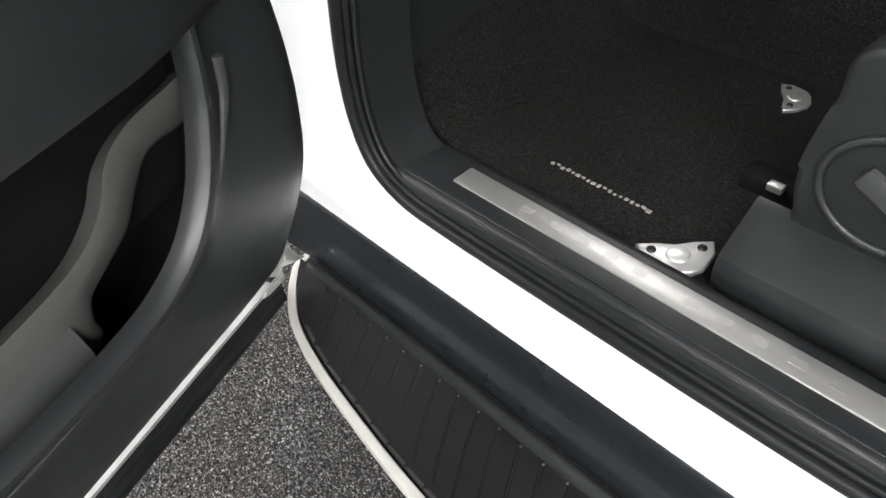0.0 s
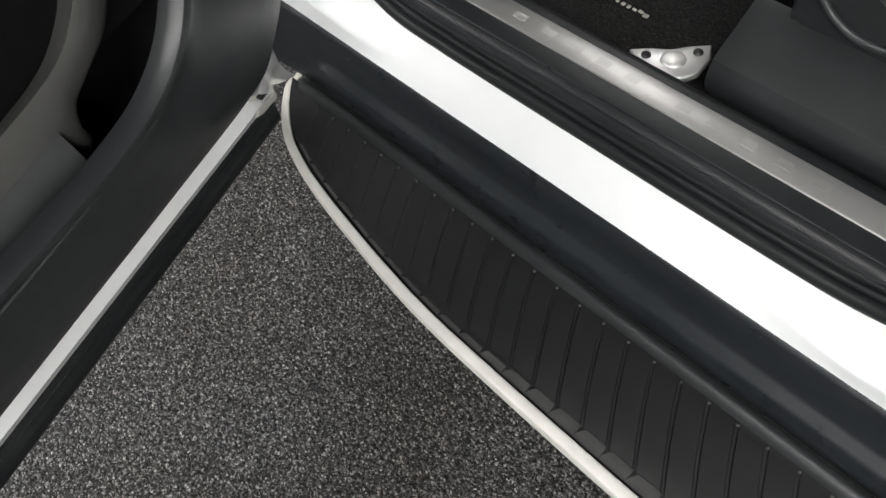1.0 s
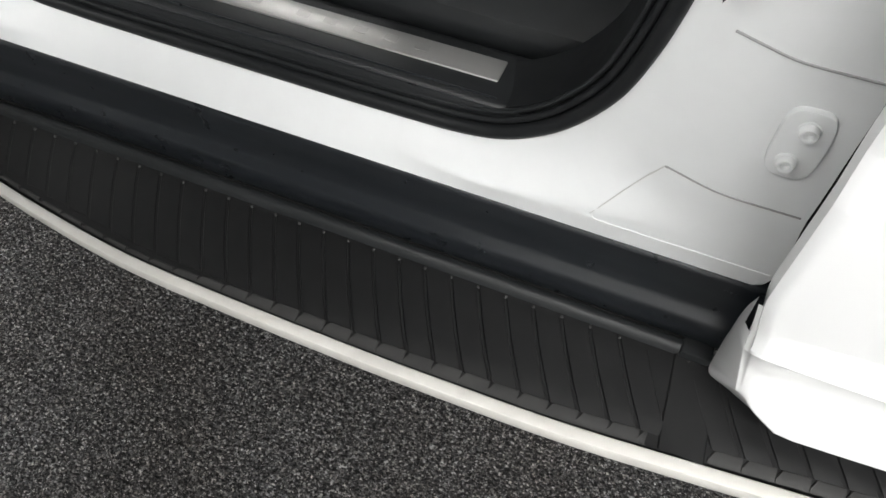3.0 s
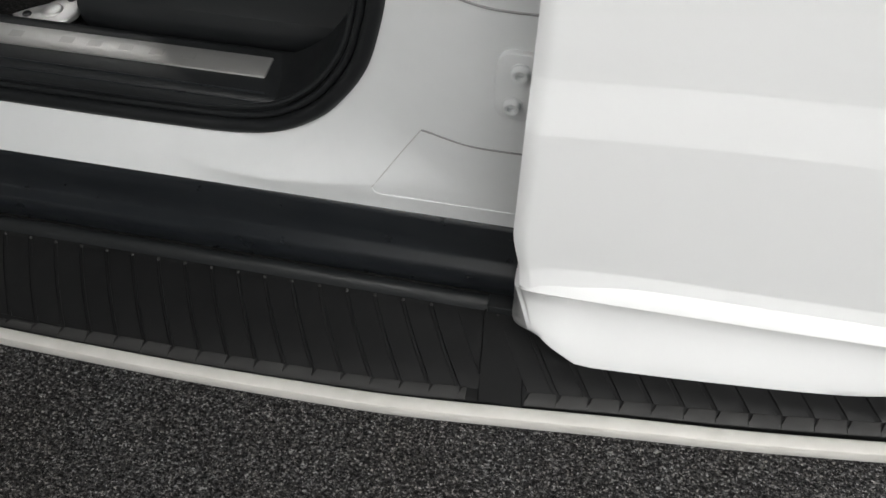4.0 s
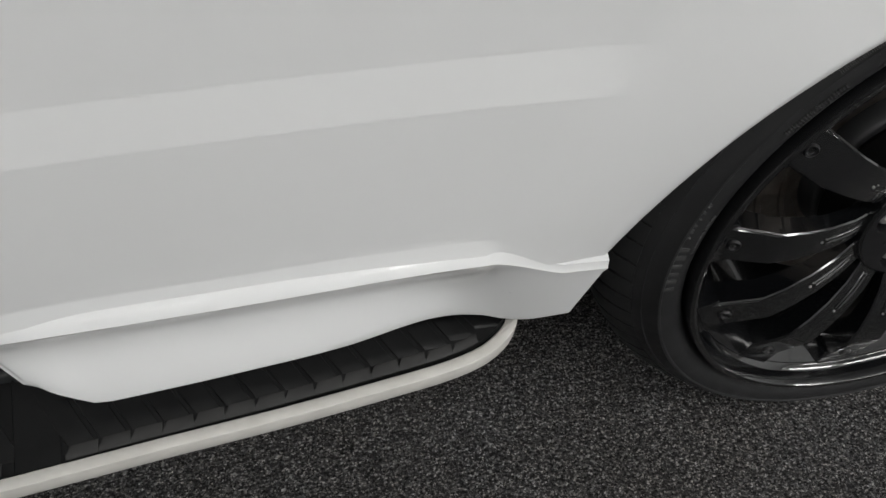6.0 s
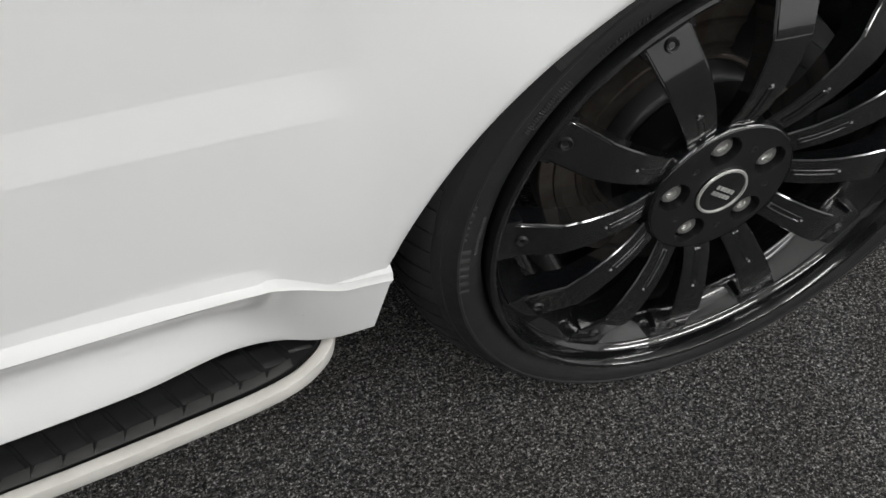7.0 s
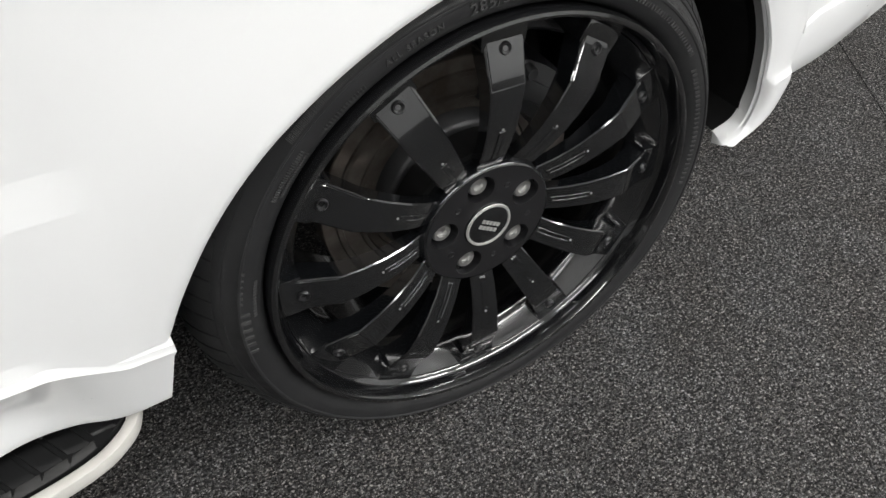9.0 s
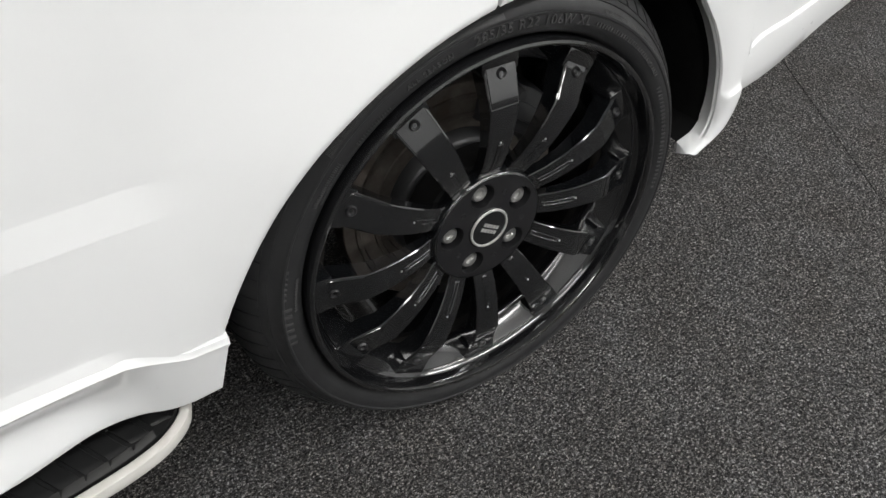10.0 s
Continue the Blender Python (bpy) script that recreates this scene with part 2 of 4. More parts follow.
def tube(path, radius, sides=10, squash=1.0, cap=True):
    """A round cord along a path of points."""
    pts = [Vector(p) for p in path]
    bm = bmesh.new()
    rows = []
    side = None
    for i, p in enumerate(pts):
        t = (pts[min(i + 1, len(pts) - 1)] - pts[max(i - 1, 0)]).normalized()
        if side is None:
            side = t.cross(Vector((0, 1, 0)))
            if side.length < 0.1:
                side = t.cross(Vector((0, 0, 1)))
        side = (side - t * side.dot(t)).normalized()
        up = t.cross(side)
        r = radius(i / (len(pts) - 1)) if callable(radius) else radius
        rows.append([p + side * r * math.cos(2 * math.pi * k / sides) + up * r * squash * math.sin(2 * math.pi * k / sides) for k in range(sides)])
    vs = put_grid(bm, rows, False, True)
    if cap:
        bm.faces.new(vs[0])
        bm.faces.new(vs[-1])
    return bm


def lathe(profile, segs=96, y_axis=True):
    """A closed or open (r, y) profile spun round the y axis."""
    rows = []
    for k in range(segs):
        a = 2 * math.pi * k / segs
        rows.append([(r * math.cos(a), y, r * math.sin(a)) for r, y in profile])
    return grid(rows, True, False)


def lathe_up(profile, segs=12):
    """An (r, z) profile spun round the z axis."""
    return grid([[(r * math.cos(2 * math.pi * k / segs), r * math.sin(2 * math.pi * k / segs), z) for r, z in profile] for k in range(segs)], True, False)


def slab(x0, x1, y0, y1, z0, z1, bevel=0.0, segs=2):
    bm = bmesh.new()
    bmesh.ops.create_cube(bm, size=1)
    for q in bm.verts:
        q.co = Vector(((x0 + x1) / 2 + q.co.x * (x1 - x0), (y0 + y1) / 2 + q.co.y * (y1 - y0), (z0 + z1) / 2 + q.co.z * (z1 - z0)))
    if bevel:
        bmesh.ops.bevel(bm, geom=bm.edges[:], offset=bevel, segments=segs, affect="EDGES", profile=0.5)
    return bm


def prism(outline, depth, bevel=0.0, m=None):
    """An (x, y) outline raised by depth along z, its upper edge rounded."""
    bm = bmesh.new()
    base = [bm.verts.new((x, y, 0)) for x, y in outline]
    face = bm.faces.new(base)
    res = bmesh.ops.extrude_face_region(bm, geom=[face])
    top = [q for q in res["geom"] if isinstance(q, bmesh.types.BMVert)]
    for q in top:
        q.co.z += depth
    if bevel:
        es = [e for e in bm.edges if all(q in top for q in e.verts)]
        bmesh.ops.bevel(bm, geom=es, offset=bevel, segments=2, affect="EDGES", profile=0.5)
    if m is not None:
        bm.transform(m)
    return bm


def ring_pts(r, n, phase=0.0):
    return [(r * math.cos(2 * math.pi * k / n + phase), r * math.sin(2 * math.pi * k / n + phase)) for k in range(n)]


# ---- showroom ----
floor = part("floor", slab(-6, 6, -5, 5, -0.12, 0.0), CARPET)
tagged(floor, "grey speckled cut-pile carpet tiles on the showroom floor", "floor", kind="structure")
for nm, dims in (("wall_north", (-6, 6, 5, 5.15, 0, CEILING)), ("wall_south", (-6, 6, -5.15, -5, 0, CEILING)),
                 ("wall_east", (6, 6.15, -5.15, 5.15, 0, CEILING)), ("wall_west", (-6.15, -6, -5.15, 5.15, 0, CEILING))):
    tagged(part(nm, slab(*dims), WALL), "plain matt white showroom wall", "wall", kind="structure")
tagged(part("ceiling", slab(-6.15, 6.15, -5.15, 5.15, CEILING, CEILING + 0.12), WALL), "plain white showroom ceiling", "ceiling", kind="structure")
seam = part("carpet_seam", slab(-0.0009, 0.0009, -1.6, 1.6, 0.0003, 0.0014), LINER, floor)
seam.matrix_basis = pose(1.275, 0.16, 0, 0, 0, -33.0)


def ceiling_light(x, y):
    h = holder("ceiling_light", pose(x, y, CEILING))
    bm = slab(-LAMP_LONG / 2 - 0.04, LAMP_LONG / 2 + 0.04, -0.17, 0.17, -0.05, -0.002, 0.006)
    part("frame", bm, LAMP_FRAME, h)
    part("diffuser", slab(-LAMP_LONG / 2, LAMP_LONG / 2, -0.135, 0.135, -0.058, -0.051, 0.002), DIFFUSER, h)
    return tagged(h, "slim white rectangular panel lamp on the ceiling, lit", "ceiling light", "ceiling lights")


for k, (lx, ly) in enumerate(LAMP_SPOTS):
    if k == 0:
        first_lamp = ceiling_light(lx, ly)
    else:
        copy_thing(first_lamp, pose(lx, ly, CEILING))
    ld = bpy.data.lights.new("panel_light", "AREA")
    ld.shape, ld.size, ld.size_y, ld.energy, ld.color = "RECTANGLE", LAMP_LONG, 0.27, LAMP_WATTS * (1.7 if lx > 3 else 0.65 if lx < -2.5 else 0.9), (1.0, 0.99, 0.975)
    new("panel_light", ld).matrix_basis = pose(lx, ly, CEILING - 0.07)

# ---- the car ----
car = holder("car")
tagged(car, "white off-road car with open front door and black side step", "car")

# side step: pad, ribs, ivory edge
EDGE = table([(-1.9365, 0.086), (-1.9350, 0.076), (-1.932, 0.066), (-1.925, 0.058), (-1.900, 0.035), (-1.855, 0.007), (-1.785, -0.014), (-1.672, -0.033), (-1.58, -0.044),
              (-1.50, -0.048), (-1.30, -0.050), (-1.17, -0.048), (-1.06, -0.044), (-0.94, -0.034), (-0.84, -0.025), (-0.727, -0.016),
              (-0.613, -0.004), (-0.550, 0.004), (-0.510, 0.014), (-0.485, 0.028), (-0.471, 0.042), (-0.463, 0.060)])
BACK = 0.070


def pad_z(y):
    return 0.2475 + (y + 0.028) * 0.165


step = holder("side_step", None, car)
tagged(step, "black ribbed rubber side step with ivory edge trim")
xs = [-1.932 + 0.004 * k for k in range(12)] + [-1.88 + 0.02 * k for k in range(66)] + [-0.56 + 0.00538 * k for k in range(19)]
rows = []
for x in xs:
    e = EDGE(x)
    ys = [e, min(e + 0.0042, BACK), min(e + 0.0046, BACK), min(e + 0.018, BACK)] + [min(e + 0.018, BACK) + (BACK - min(e + 0.018, BACK)) * t for t in (0.33, 0.66, 1.0)]
    lift = [-0.007, -0.007, 0.0, 0.0, 0.0, 0.0, 0.0]
    rows.append([(x, y, pad_z(y) + d) for y, d in zip(ys, lift)])
pad = part("tread_pad", grid(rows), STEP_RUBBER, step)
part("pad_base", sheet([[(x, EDGE(x) + 0.002, 0.238), (x, BACK, 0.245)] for x in xs], (0, 0, -0.022)), PLASTIC, step)
def edge_path():
    out = []
    n = 150
    xx = [-1.9365 + 1.4735 * (0.5 - 0.5 * math.cos(math.pi * k / n)) for k in range(n + 1)]
    for k, x in enumerate(xx):
        p, q = xx[max(k - 1, 0)], xx[min(k + 1, n)]
        t = Vector((q - p, EDGE(q) - EDGE(p), 0)).normalized()
        nrm = Vector((t.y, -t.x, 0))
        out.append((Vector((x, EDGE(x), 0)), nrm))
    return out


rim_profile = [(-0.001, 0.236), (-0.001, 0.2510), (0.0004, 0.2527), (0.0022, 0.2532), (0.0120, 0.2531), (0.0129, 0.2526), (0.0133, 0.2516),
               (0.0126, 0.2360), (0.0118, 0.2310), (0.0100, 0.2282), (0.002, 0.2275)]
SLIM = table([(-1.94, 0.75), (-1.50, 0.86), (-1.15, 0.96), (-0.95, 1.0), (-0.46, 1.0)])
rows = [[(p.x + nn.x * a * SLIM(p.x), p.y + nn.y * a * SLIM(p.x), 0.2532 + (z - 0.2532) * (0.4 + 0.6 * SLIM(p.x))) for a, z in rim_profile] for p, nn in edge_path()]
bm = bmesh.new()
vs = put_grid(bm, rows, False, True)
bm.faces.new(vs[0]), bm.faces.new(vs[-1])
part("edge_trim", bm, CREAM, step, "ivory painted edge trim", 30)

RIB_X0, RIB_P, RIB_LEAN = -1.6825, 0.0304, 0.047


Y_BACK = 0.058


def panel_mesh(y_front, tall):
    """A raised tread panel between two slanting grooves, its back left corner at the origin."""
    rows = []
    n = 8
    length = Y_BACK - y_front
    for k in range(n + 1):
        t = k / n
        y = -length * t
        bend = t - 0.04 * math.sin(math.pi * t)
        x = RIB_LEAN * length / 0.086 * bend
        h = 0.0019 * tall * min(1.0, 5 * t + 0.1, 14 * (1 - t) + 0.2)
        rows.append([(x + 0.0012, y, 0.165 * y - 0.0004), (x + 0.0022, y, 0.165 * y + h), (x + 0.0050, y, 0.165 * y + h * 1.1), (x + RIB_P * 0.6, y, 0.165 * y + h * 0.9),
                     (x + RIB_P - 0.0026, y, 0.165 * y + h * 0.7), (x + RIB_P - 0.0016, y, 0.165 * y - 0.0004)])
    bm = bmesh.new()
    vs = put_grid(bm, rows)
    bm.faces.new(vs[0]), bm.faces.new(vs[-1])
    return bm


def border_mesh(x0, x1, wid):
    """One smooth block of the border strip, notched where the groove runs into it."""
    rows = []
    for x, deep in ((x0 + 0.0004, 0.42), (x0 + 0.0018, 0.50), (x0 + 0.0048, 0.97), (x0 + 0.0062, 1.0), (0.5 * (x0 + x1), 1.0), (x1 - 0.0008, 1.0), (x1 - 0.0001, 0.96)):
        e = EDGE(x)
        far = 0.0050 + 0.0128 * wid * deep
        rows.append([(x, e + d, pad_z(e + d) + h) for d, h in ((0.0046, -0.003), (0.0050, 0.0008), (0.0062, 0.0015), (far - 0.0012, 0.0022), (far, 0.0018), (far + 0.0008, 0.0002))])
    bm = bmesh.new()
    vs = put_grid(bm, rows)
    bm.faces.new(vs[0]), bm.faces.new(vs[-1])
    return bm


def rib_tip_mesh():
    """The small raised bead at the back end of a groove."""
    return lathe_up([(0.0018, 0.0), (0.0016, 0.0018), (0.0009, 0.0026), (0.0, 0.0028)], 10)


def add_panel(x_back, tall):
    x_front = x_back + RIB_LEAN * (Y_BACK - EDGE(x_back + 0.04) - 0.0185) / 0.086
    y_front = EDGE(x_front + 0.5 * RIB_P) + 0.0175
    if y_front < 0.045:
        ob = part("tread_panel", panel_mesh(y_front, tall), STEP_RUBBER, step, "", 25)
        ob.matrix_basis = pose(x_back, Y_BACK, pad_z(Y_BACK) + 0.0002)
        # tip in the lighter rubber, for the highlight at the rib's end
        dot = part("rib_tip", rib_tip_mesh(), STEP_EDGE, step)
        dot.matrix_basis = pose(x_back, Y_BACK + 0.001, pad_z(Y_BACK))
    return x_front


for k in range(-6, 22):
    xb = RIB_X0 + RIB_P * k
    xf = add_panel(xb, 0.25 + 0.75 * step01(-4, 6, k))
    end = min(xf + RIB_P, -0.992)
    part("border_block", border_mesh(xf, end, 0.35 + 0.65 * step01(-1.60, -1.36, xf)), STEP_EDGE, step, "smooth rubber border block, painted greyer where its tilt catches light", 25)
for j in range(0, 15):
    xf = -0.9345 + RIB_P * j
    yf = EDGE(xf) + 0.0185
    if yf < 0.045:
        add_panel(xf - RIB_LEAN * (Y_BACK - yf) / 0.086, 1.0)
    if xf + RIB_P < -0.485:
        part("border_block", border_mesh(xf, xf + RIB_P, 1.0 - 0.3 * step01(-0.62, -0.50, xf)), STEP_EDGE, step, "smooth rubber border block, painted greyer where its tilt catches light", 25)
rows = [[(x + lean, y, pad_z(y) + h) for x, h in ((-0.986, 0.0), (-0.9845, 0.0018), (-0.943, 0.0018), (-0.9415, 0.0))]
        for y, lean in ((0.066, -0.004), (0.03, 0.0), (-0.018, 0.004), (-0.032, 0.006))]
part("joint_plate", grid(rows), STEP_RUBBER, step, "smooth rubber joint plate")
part("inner_bead", extrude_x([(0.062, 0.2625), (0.064, 0.2685), (0.068, 0.2722), (0.073, 0.2730), (0.078, 0.2705), (0.080, 0.262)], -1.91, -0.985, 24), PLASTIC, step)
part("end_clip", slab(-0.986, -0.955, 0.060, 0.082, 0.255, 0.2745, 0.003), PLASTIC, step)

part("bead_groove", extrude_x([(0.0755, 0.2725), (0.0765, 0.2742), (0.0785, 0.2742), (0.0795, 0.2725)], -1.90, -0.985, 2), LINER, step)

# lower sill cladding
CLAD_PROFILE = [(0.104, 0.3635), (0.0985, 0.3640), (0.0955, 0.3625), (0.0935, 0.3580), (0.0910, 0.340), (0.0888, 0.3185), (0.0862, 0.3140),
                (0.0800, 0.3085), (0.0772, 0.3045), (0.0765, 0.290), (0.0780, 0.272), (0.084, 0.262), (0.11, 0.255)]
rows = []
for k in range(70):
    t = k / 69
    x = -2.03 + 1.13 * t
    plain = 1 - step01(-1.905, -1.845, x)
    out = 0.014 * max(0.0, (-1.87 - x) / 0.16) ** 2
    row = []
    for y, z in CLAD_PROFILE:
        flat = 0.0935 - 0.17 * (0.358 - z) if 0.262 < z < 0.36 else y
        row.append((x, y + (flat - y) * plain - out, z))
    rows.append(row)
part("sill_cladding", grid(rows), CLAD, car, "satin black plastic sill cladding")

# white sill, pillars and door opening
OPENING = [(-1.73, 0.118, 1.08), (-1.775, 0.122, 0.86), (-1.812, 0.126, 0.70), (-1.827, 0.128, 0.628), (-1.838, 0.130, 0.563), (-1.836, 0.130, 0.496),
           (-1.815, 0.130, 0.440), (-1.765, 0.130, 0.411), (-1.69, 0.130, 0.405), (-1.60, 0.130, 0.404), (-1.50, 0.130, 0.404), (-1.40, 0.130, 0.404), (-1.31, 0.130, 0.405),
           (-1.245, 0.129, 0.409), (-1.198, 0.127, 0.422), (-1.157, 0.125, 0.449), (-1.127, 0.122, 0.484), (-1.106, 0.119, 0.520), (-1.093, 0.116, 0.558),
           (-1.084, 0.113, 0.594), (-1.076, 0.110, 0.640), (-1.062, 0.104, 0.75), (-1.04, 0.095, 1.08)]
OUTER = [(-2.03, 1.08), (-2.03, 0.86), (-2.03, 0.70), (-2.03, 0.62), (-2.03, 0.52), (-2.03, 0.361),
         (-1.93, 0.361), (-1.80, 0.361), (-1.70, 0.361), (-1.60, 0.361), (-1.50, 0.361), (-1.40, 0.361), (-1.31, 0.361),
         (-1.23, 0.361), (-1.15, 0.361), (-1.06, 0.361), (-0.95, 0.361), (-0.945, 0.47), (-0.945, 0.54),
         (-0.945, 0.60), (-0.945, 0.66), (-0.945, 0.77), (-0.945, 1.08)]


FOOT_Y, FOOT_Z = 0.0965, 0.3645


def pillar_y(x, z):
    """How deep the white jamb lies, outside the rolled edge of the opening."""
    if x > -1.45:
        y = FOOT_Y + (0.0945 - FOOT_Y) * step01(FOOT_Z, FOOT_Z + 0.03, z)
        return y + 0.012 * step01(0.70, 1.1, z)
    upper = 0.075 + 0.25 * (x + 1.90)
    return FOOT_Y + (upper - FOOT_Y) * step01(0.37, 0.55, z)


N_S, N_R = 150, 22
inner_curve = catmull(OPENING, N_S)
outer_curve = catmull([(x, 0, FOOT_Z if z == 0.361 else z) for x, z in OUTER], N_S)
for q in outer_curve:
    if q.z < 0.445 and -1.40 < q.x < -0.948:
        q.z = FOOT_Z
rows = []
for a, o in zip(inner_curve, outer_curve):
    row = []
    sill = step01(-1.80, -1.70, a.x) * (1 - step01(-1.33, -1.22, a.x)) if a.z < 0.45 else 0.0
    for k in range(N_R):
        r = (k / (N_R - 1)) ** 1.4
        x, z = a.x + (o.x - a.x) * r, a.z + (o.z - a.z) * r
        straight = a.y + (FOOT_Y - a.y) * r - 0.0035 * math.sin(math.pi * r)
        blend = 0.5 * step01(0.0, 0.66, r) + 0.5 * min(1.0, r / 0.55)
        jamb = a.y + (pillar_y(x, z) - a.y) * blend
        y = jamb * (1 - sill) + straight * sill
        row.append((x, y, z))
    rows.append(row)
part("body_jamb", sheet(rows, lambda p: Vector((0, 0.012, -0.006))), JAMB, car, "white painted sill and door pillars", 50)
jamb_points = np.array([p for row in rows for p in row])

# rubber seal round the opening, with its lip
centre = Vector((-1.46, 0.13, 0.75))


def inset(curve, d, dy):
    out = []
    for i, q in enumerate(curve):
        t = curve[min(i + 1, len(curve) - 1)] - curve[max(i - 1, 0)]
        nrm = Vector((-t.z, 0, t.x)).normalized()
        if nrm.dot(centre - q) < 0:
            nrm = -nrm
        out.append(q + nrm * d + Vector((0, dy, 0)))
    return out


part("door_seal", tube(inset(inner_curve, 0.0068, 0.0015), 0.0074, 14), RUBBER, car, "black rubber door seal")
part("seal_lip", tube(inset(inner_curve, 0.0176, 0.0050), 0.0034, 10), RUBBER, car, "thin black rubber seal lip")
part("seal_lip", tube(inset(inner_curve, 0.0245, 0.0090), 0.0024, 8), PLASTIC, car, "thin black rubber seal lip")
rows = [[p, q, s] for p, q, s in zip(inset(inner_curve, 0.010, 0.012), inset(inner_curve, 0.024, 0.016), inset(inner_curve, 0.030, 0.075))]
part("opening_lining", grid(rows), LINING, car, "black plastic lining of the door opening")

# sill trim and tread plate
part("sill_trim", extrude_x([(0.139, 0.410), (0.137, 0.428), (0.1375, 0.4375), (0.1405, 0.4420), (0.146, 0.4440), (0.163, 0.4452), (0.203, 0.4452), (0.210, 0.4440), (0.2135, 0.4400), (0.2145, 0.40)], -1.79, -1.193, 30), PLASTIC, car, "black grained plastic sill trim")
for y, z in ((0.1392, 0.4405), (0.1480, 0.4446)):
    part("trim_bead", tube([(-1.78 + 0.02 * k, y, z) for k in range(29)], 0.0010, 6), CLAD, car)
part("trim_corner", sheet([[(x, y, 0.4352 - 0.012 * t - 0.012 * s) for s, y in ((0, 0.145), (0.3, 0.17), (0.6, 0.2), (1, 0.23))] for t, x in ((0, -1.203), (0.3, -1.17), (1, -1.10))], (0, 0, -0.01)), CLAD, car)
plate = part("tread_plate", slab(-1.72, -1.226, 0.1670, 0.1955, 0.4440, 0.4474, 0.0017), STEEL, car, "brushed steel tread plate with pale letter bars")
for x in (-1.627, -1.590, -1.557, -1.525, -1.493, -1.438, -1.408, -1.375, -1.342, -1.309):
    part("letter_bar", slab(-0.0070, 0.0070, -0.0044, 0.0044, 0, 0.0003), PALE_MARK, plate, "", 40, pose(x, 0.1820, 0.4473))

for name, mat, outline, label in (("warning_tab", RED, [(-1.0640, 0.6500), (-1.0555, 0.6525), (-1.0460, 0.6720), (-1.0470, 0.7000), (-1.0655, 0.7000)], "small red plastic tab on the pillar"),
                                  ("tab_tip", PLASTIC, [(-1.0615, 0.6400), (-1.0555, 0.6522), (-1.0640, 0.6497)], "black tip under the red tab")):
    tab = prism(outline, 0.006, 0.0015)
    tab.transform(Matrix(((1, 0, 0, 0), (0, 0, -1, 0.0945), (0, 1, 0, 0), (0, 0, 0, 1))))
    part(name, tab, mat, car, label, 40)

# hinge and pressings on the rear pillar
hinge = holder("rear_door_hinge", pose(-0.979, 0.0945, 0.5440), car)
tagged(hinge, "white painted door hinge with two bolts")
bm = prism([(0.018 * math.copysign(abs(x) ** 0.55, x), 0.033 * math.copysign(abs(y) ** 0.55, y)) for x, y in ring_pts(1, 28)], 0.005, 0.002, pose(0, 0, 0, 90, 0, 0))
part("hinge_plate", bm, JAMB, hinge)
for dz, dx in ((0.0165, 0.001), (-0.0165, -0.003)):
    part("bolt", lathe([(0.0, -0.0060), (0.0034, -0.0060), (0.0037, -0.0105), (0.0056, -0.0110), (0.0066, -0.0098), (0.0070, -0.006), (0.0082, -0.0055), (0.0085, 0.002)], 18), JAMB, hinge, "", 40, pose(dx, 0, dz))


def jamb_y(x, z):
    """How deep the finished jamb lies at x, z: a small plane through its nearest points."""
    near = jamb_points[np.argsort((jamb_points[:, 0] - x) ** 2 + (jamb_points[:, 2] - z) ** 2)[:9]]
    flat = np.column_stack([np.ones(len(near)), near[:, 0] - x, near[:, 2] - z])
    return float(np.linalg.lstsq(flat, near[:, 1], rcond=None)[0][0])


def on_jamb(pts, n=40, lift=-0.0006):
    return [Vector((x, jamb_y(x, z) + lift, z)) for x, _, z in catmull([(a, 0, b) for a, b in pts], n)]


# grey cords draw the shade along panel edges; the JAMB cord is a ridge
part("pressing_edge", tube(on_jamb([(-1.107, 0.395), (-1.083, 0.430), (-1.069, 0.452), (-1.059, 0.469)], 40, -0.0001), 0.0007, 6), PALE_PRESS_SHADE, car)
part("pressing_edge", tube(on_jamb([(-1.059, 0.469), (-1.046, 0.4695), (-1.000, 0.469), (-0.950, 0.469)]), 0.0009, 6), PRESS_SHADE, car)
part("pressing_edge", tube(on_jamb([(-1.107, 0.395), (-1.102, 0.388), (-1.084, 0.387), (-1.010, 0.387), (-0.945, 0.387)], 40, 0.0006), 0.0018, 6), JAMB, car)
part("pressing_edge", tube(on_jamb([(-1.047, 0.612), (-1.000, 0.609), (-0.950, 0.609)], 24, -0.0002), 0.0011, 6), PRESS_SHADE, car)

# rear door skin
ARCH_C = (0.059, 0.222)
ARCH_R = table([(0, 0.494), (60, 0.4945), (77, 0.5020), (95, 0.5115), (106, 0.5125), (118, 0.5115), (124, 0.5110), (130, 0.5105), (136, 0.5065), (142, 0.5015), (148, 0.4965), (154, 0.4935), (158.5, 0.4915), (180, 0.49)])
FLARE = table([(0, 0.0), (60, 0.001), (77, 0.008), (95, 0.0155), (112, 0.0175), (130, 0.0175), (136, 0.0145), (142, 0.0110), (148, 0.0070), (154, 0.0030), (158.5, 0.0), (180, 0.0)])


def arch_point(x0):
    """The angle at which the wheel arch passes x0."""
    return min((abs(ARCH_C[0] + ARCH_R(a / 4) * math.cos(radians(a / 4)) - x0), radians(a / 4)) for a in range(0, 720))[1]

BASE_Y = table([(-0.97, -0.001), (-0.88, 0.003), (-0.80, 0.004), (-0.60, 0.002), (-0.40, -0.003), (-0.2, -0.006), (0.066, -0.008), (0.30, -0.006), (0.45, 0.0), (0.7, 0.018), (0.9, 0.045), (1.1, 0.10)])


MOULD_Z = table([(-0.959, 0.427), (-0.930, 0.4365), (-0.755, 0.4400), (-0.607, 0.4445), (-0.528, 0.4430), (-0.500, 0.4335), (-0.451, 0.4065), (-0.425, 0.4020), (-0.396, 0.3995)])


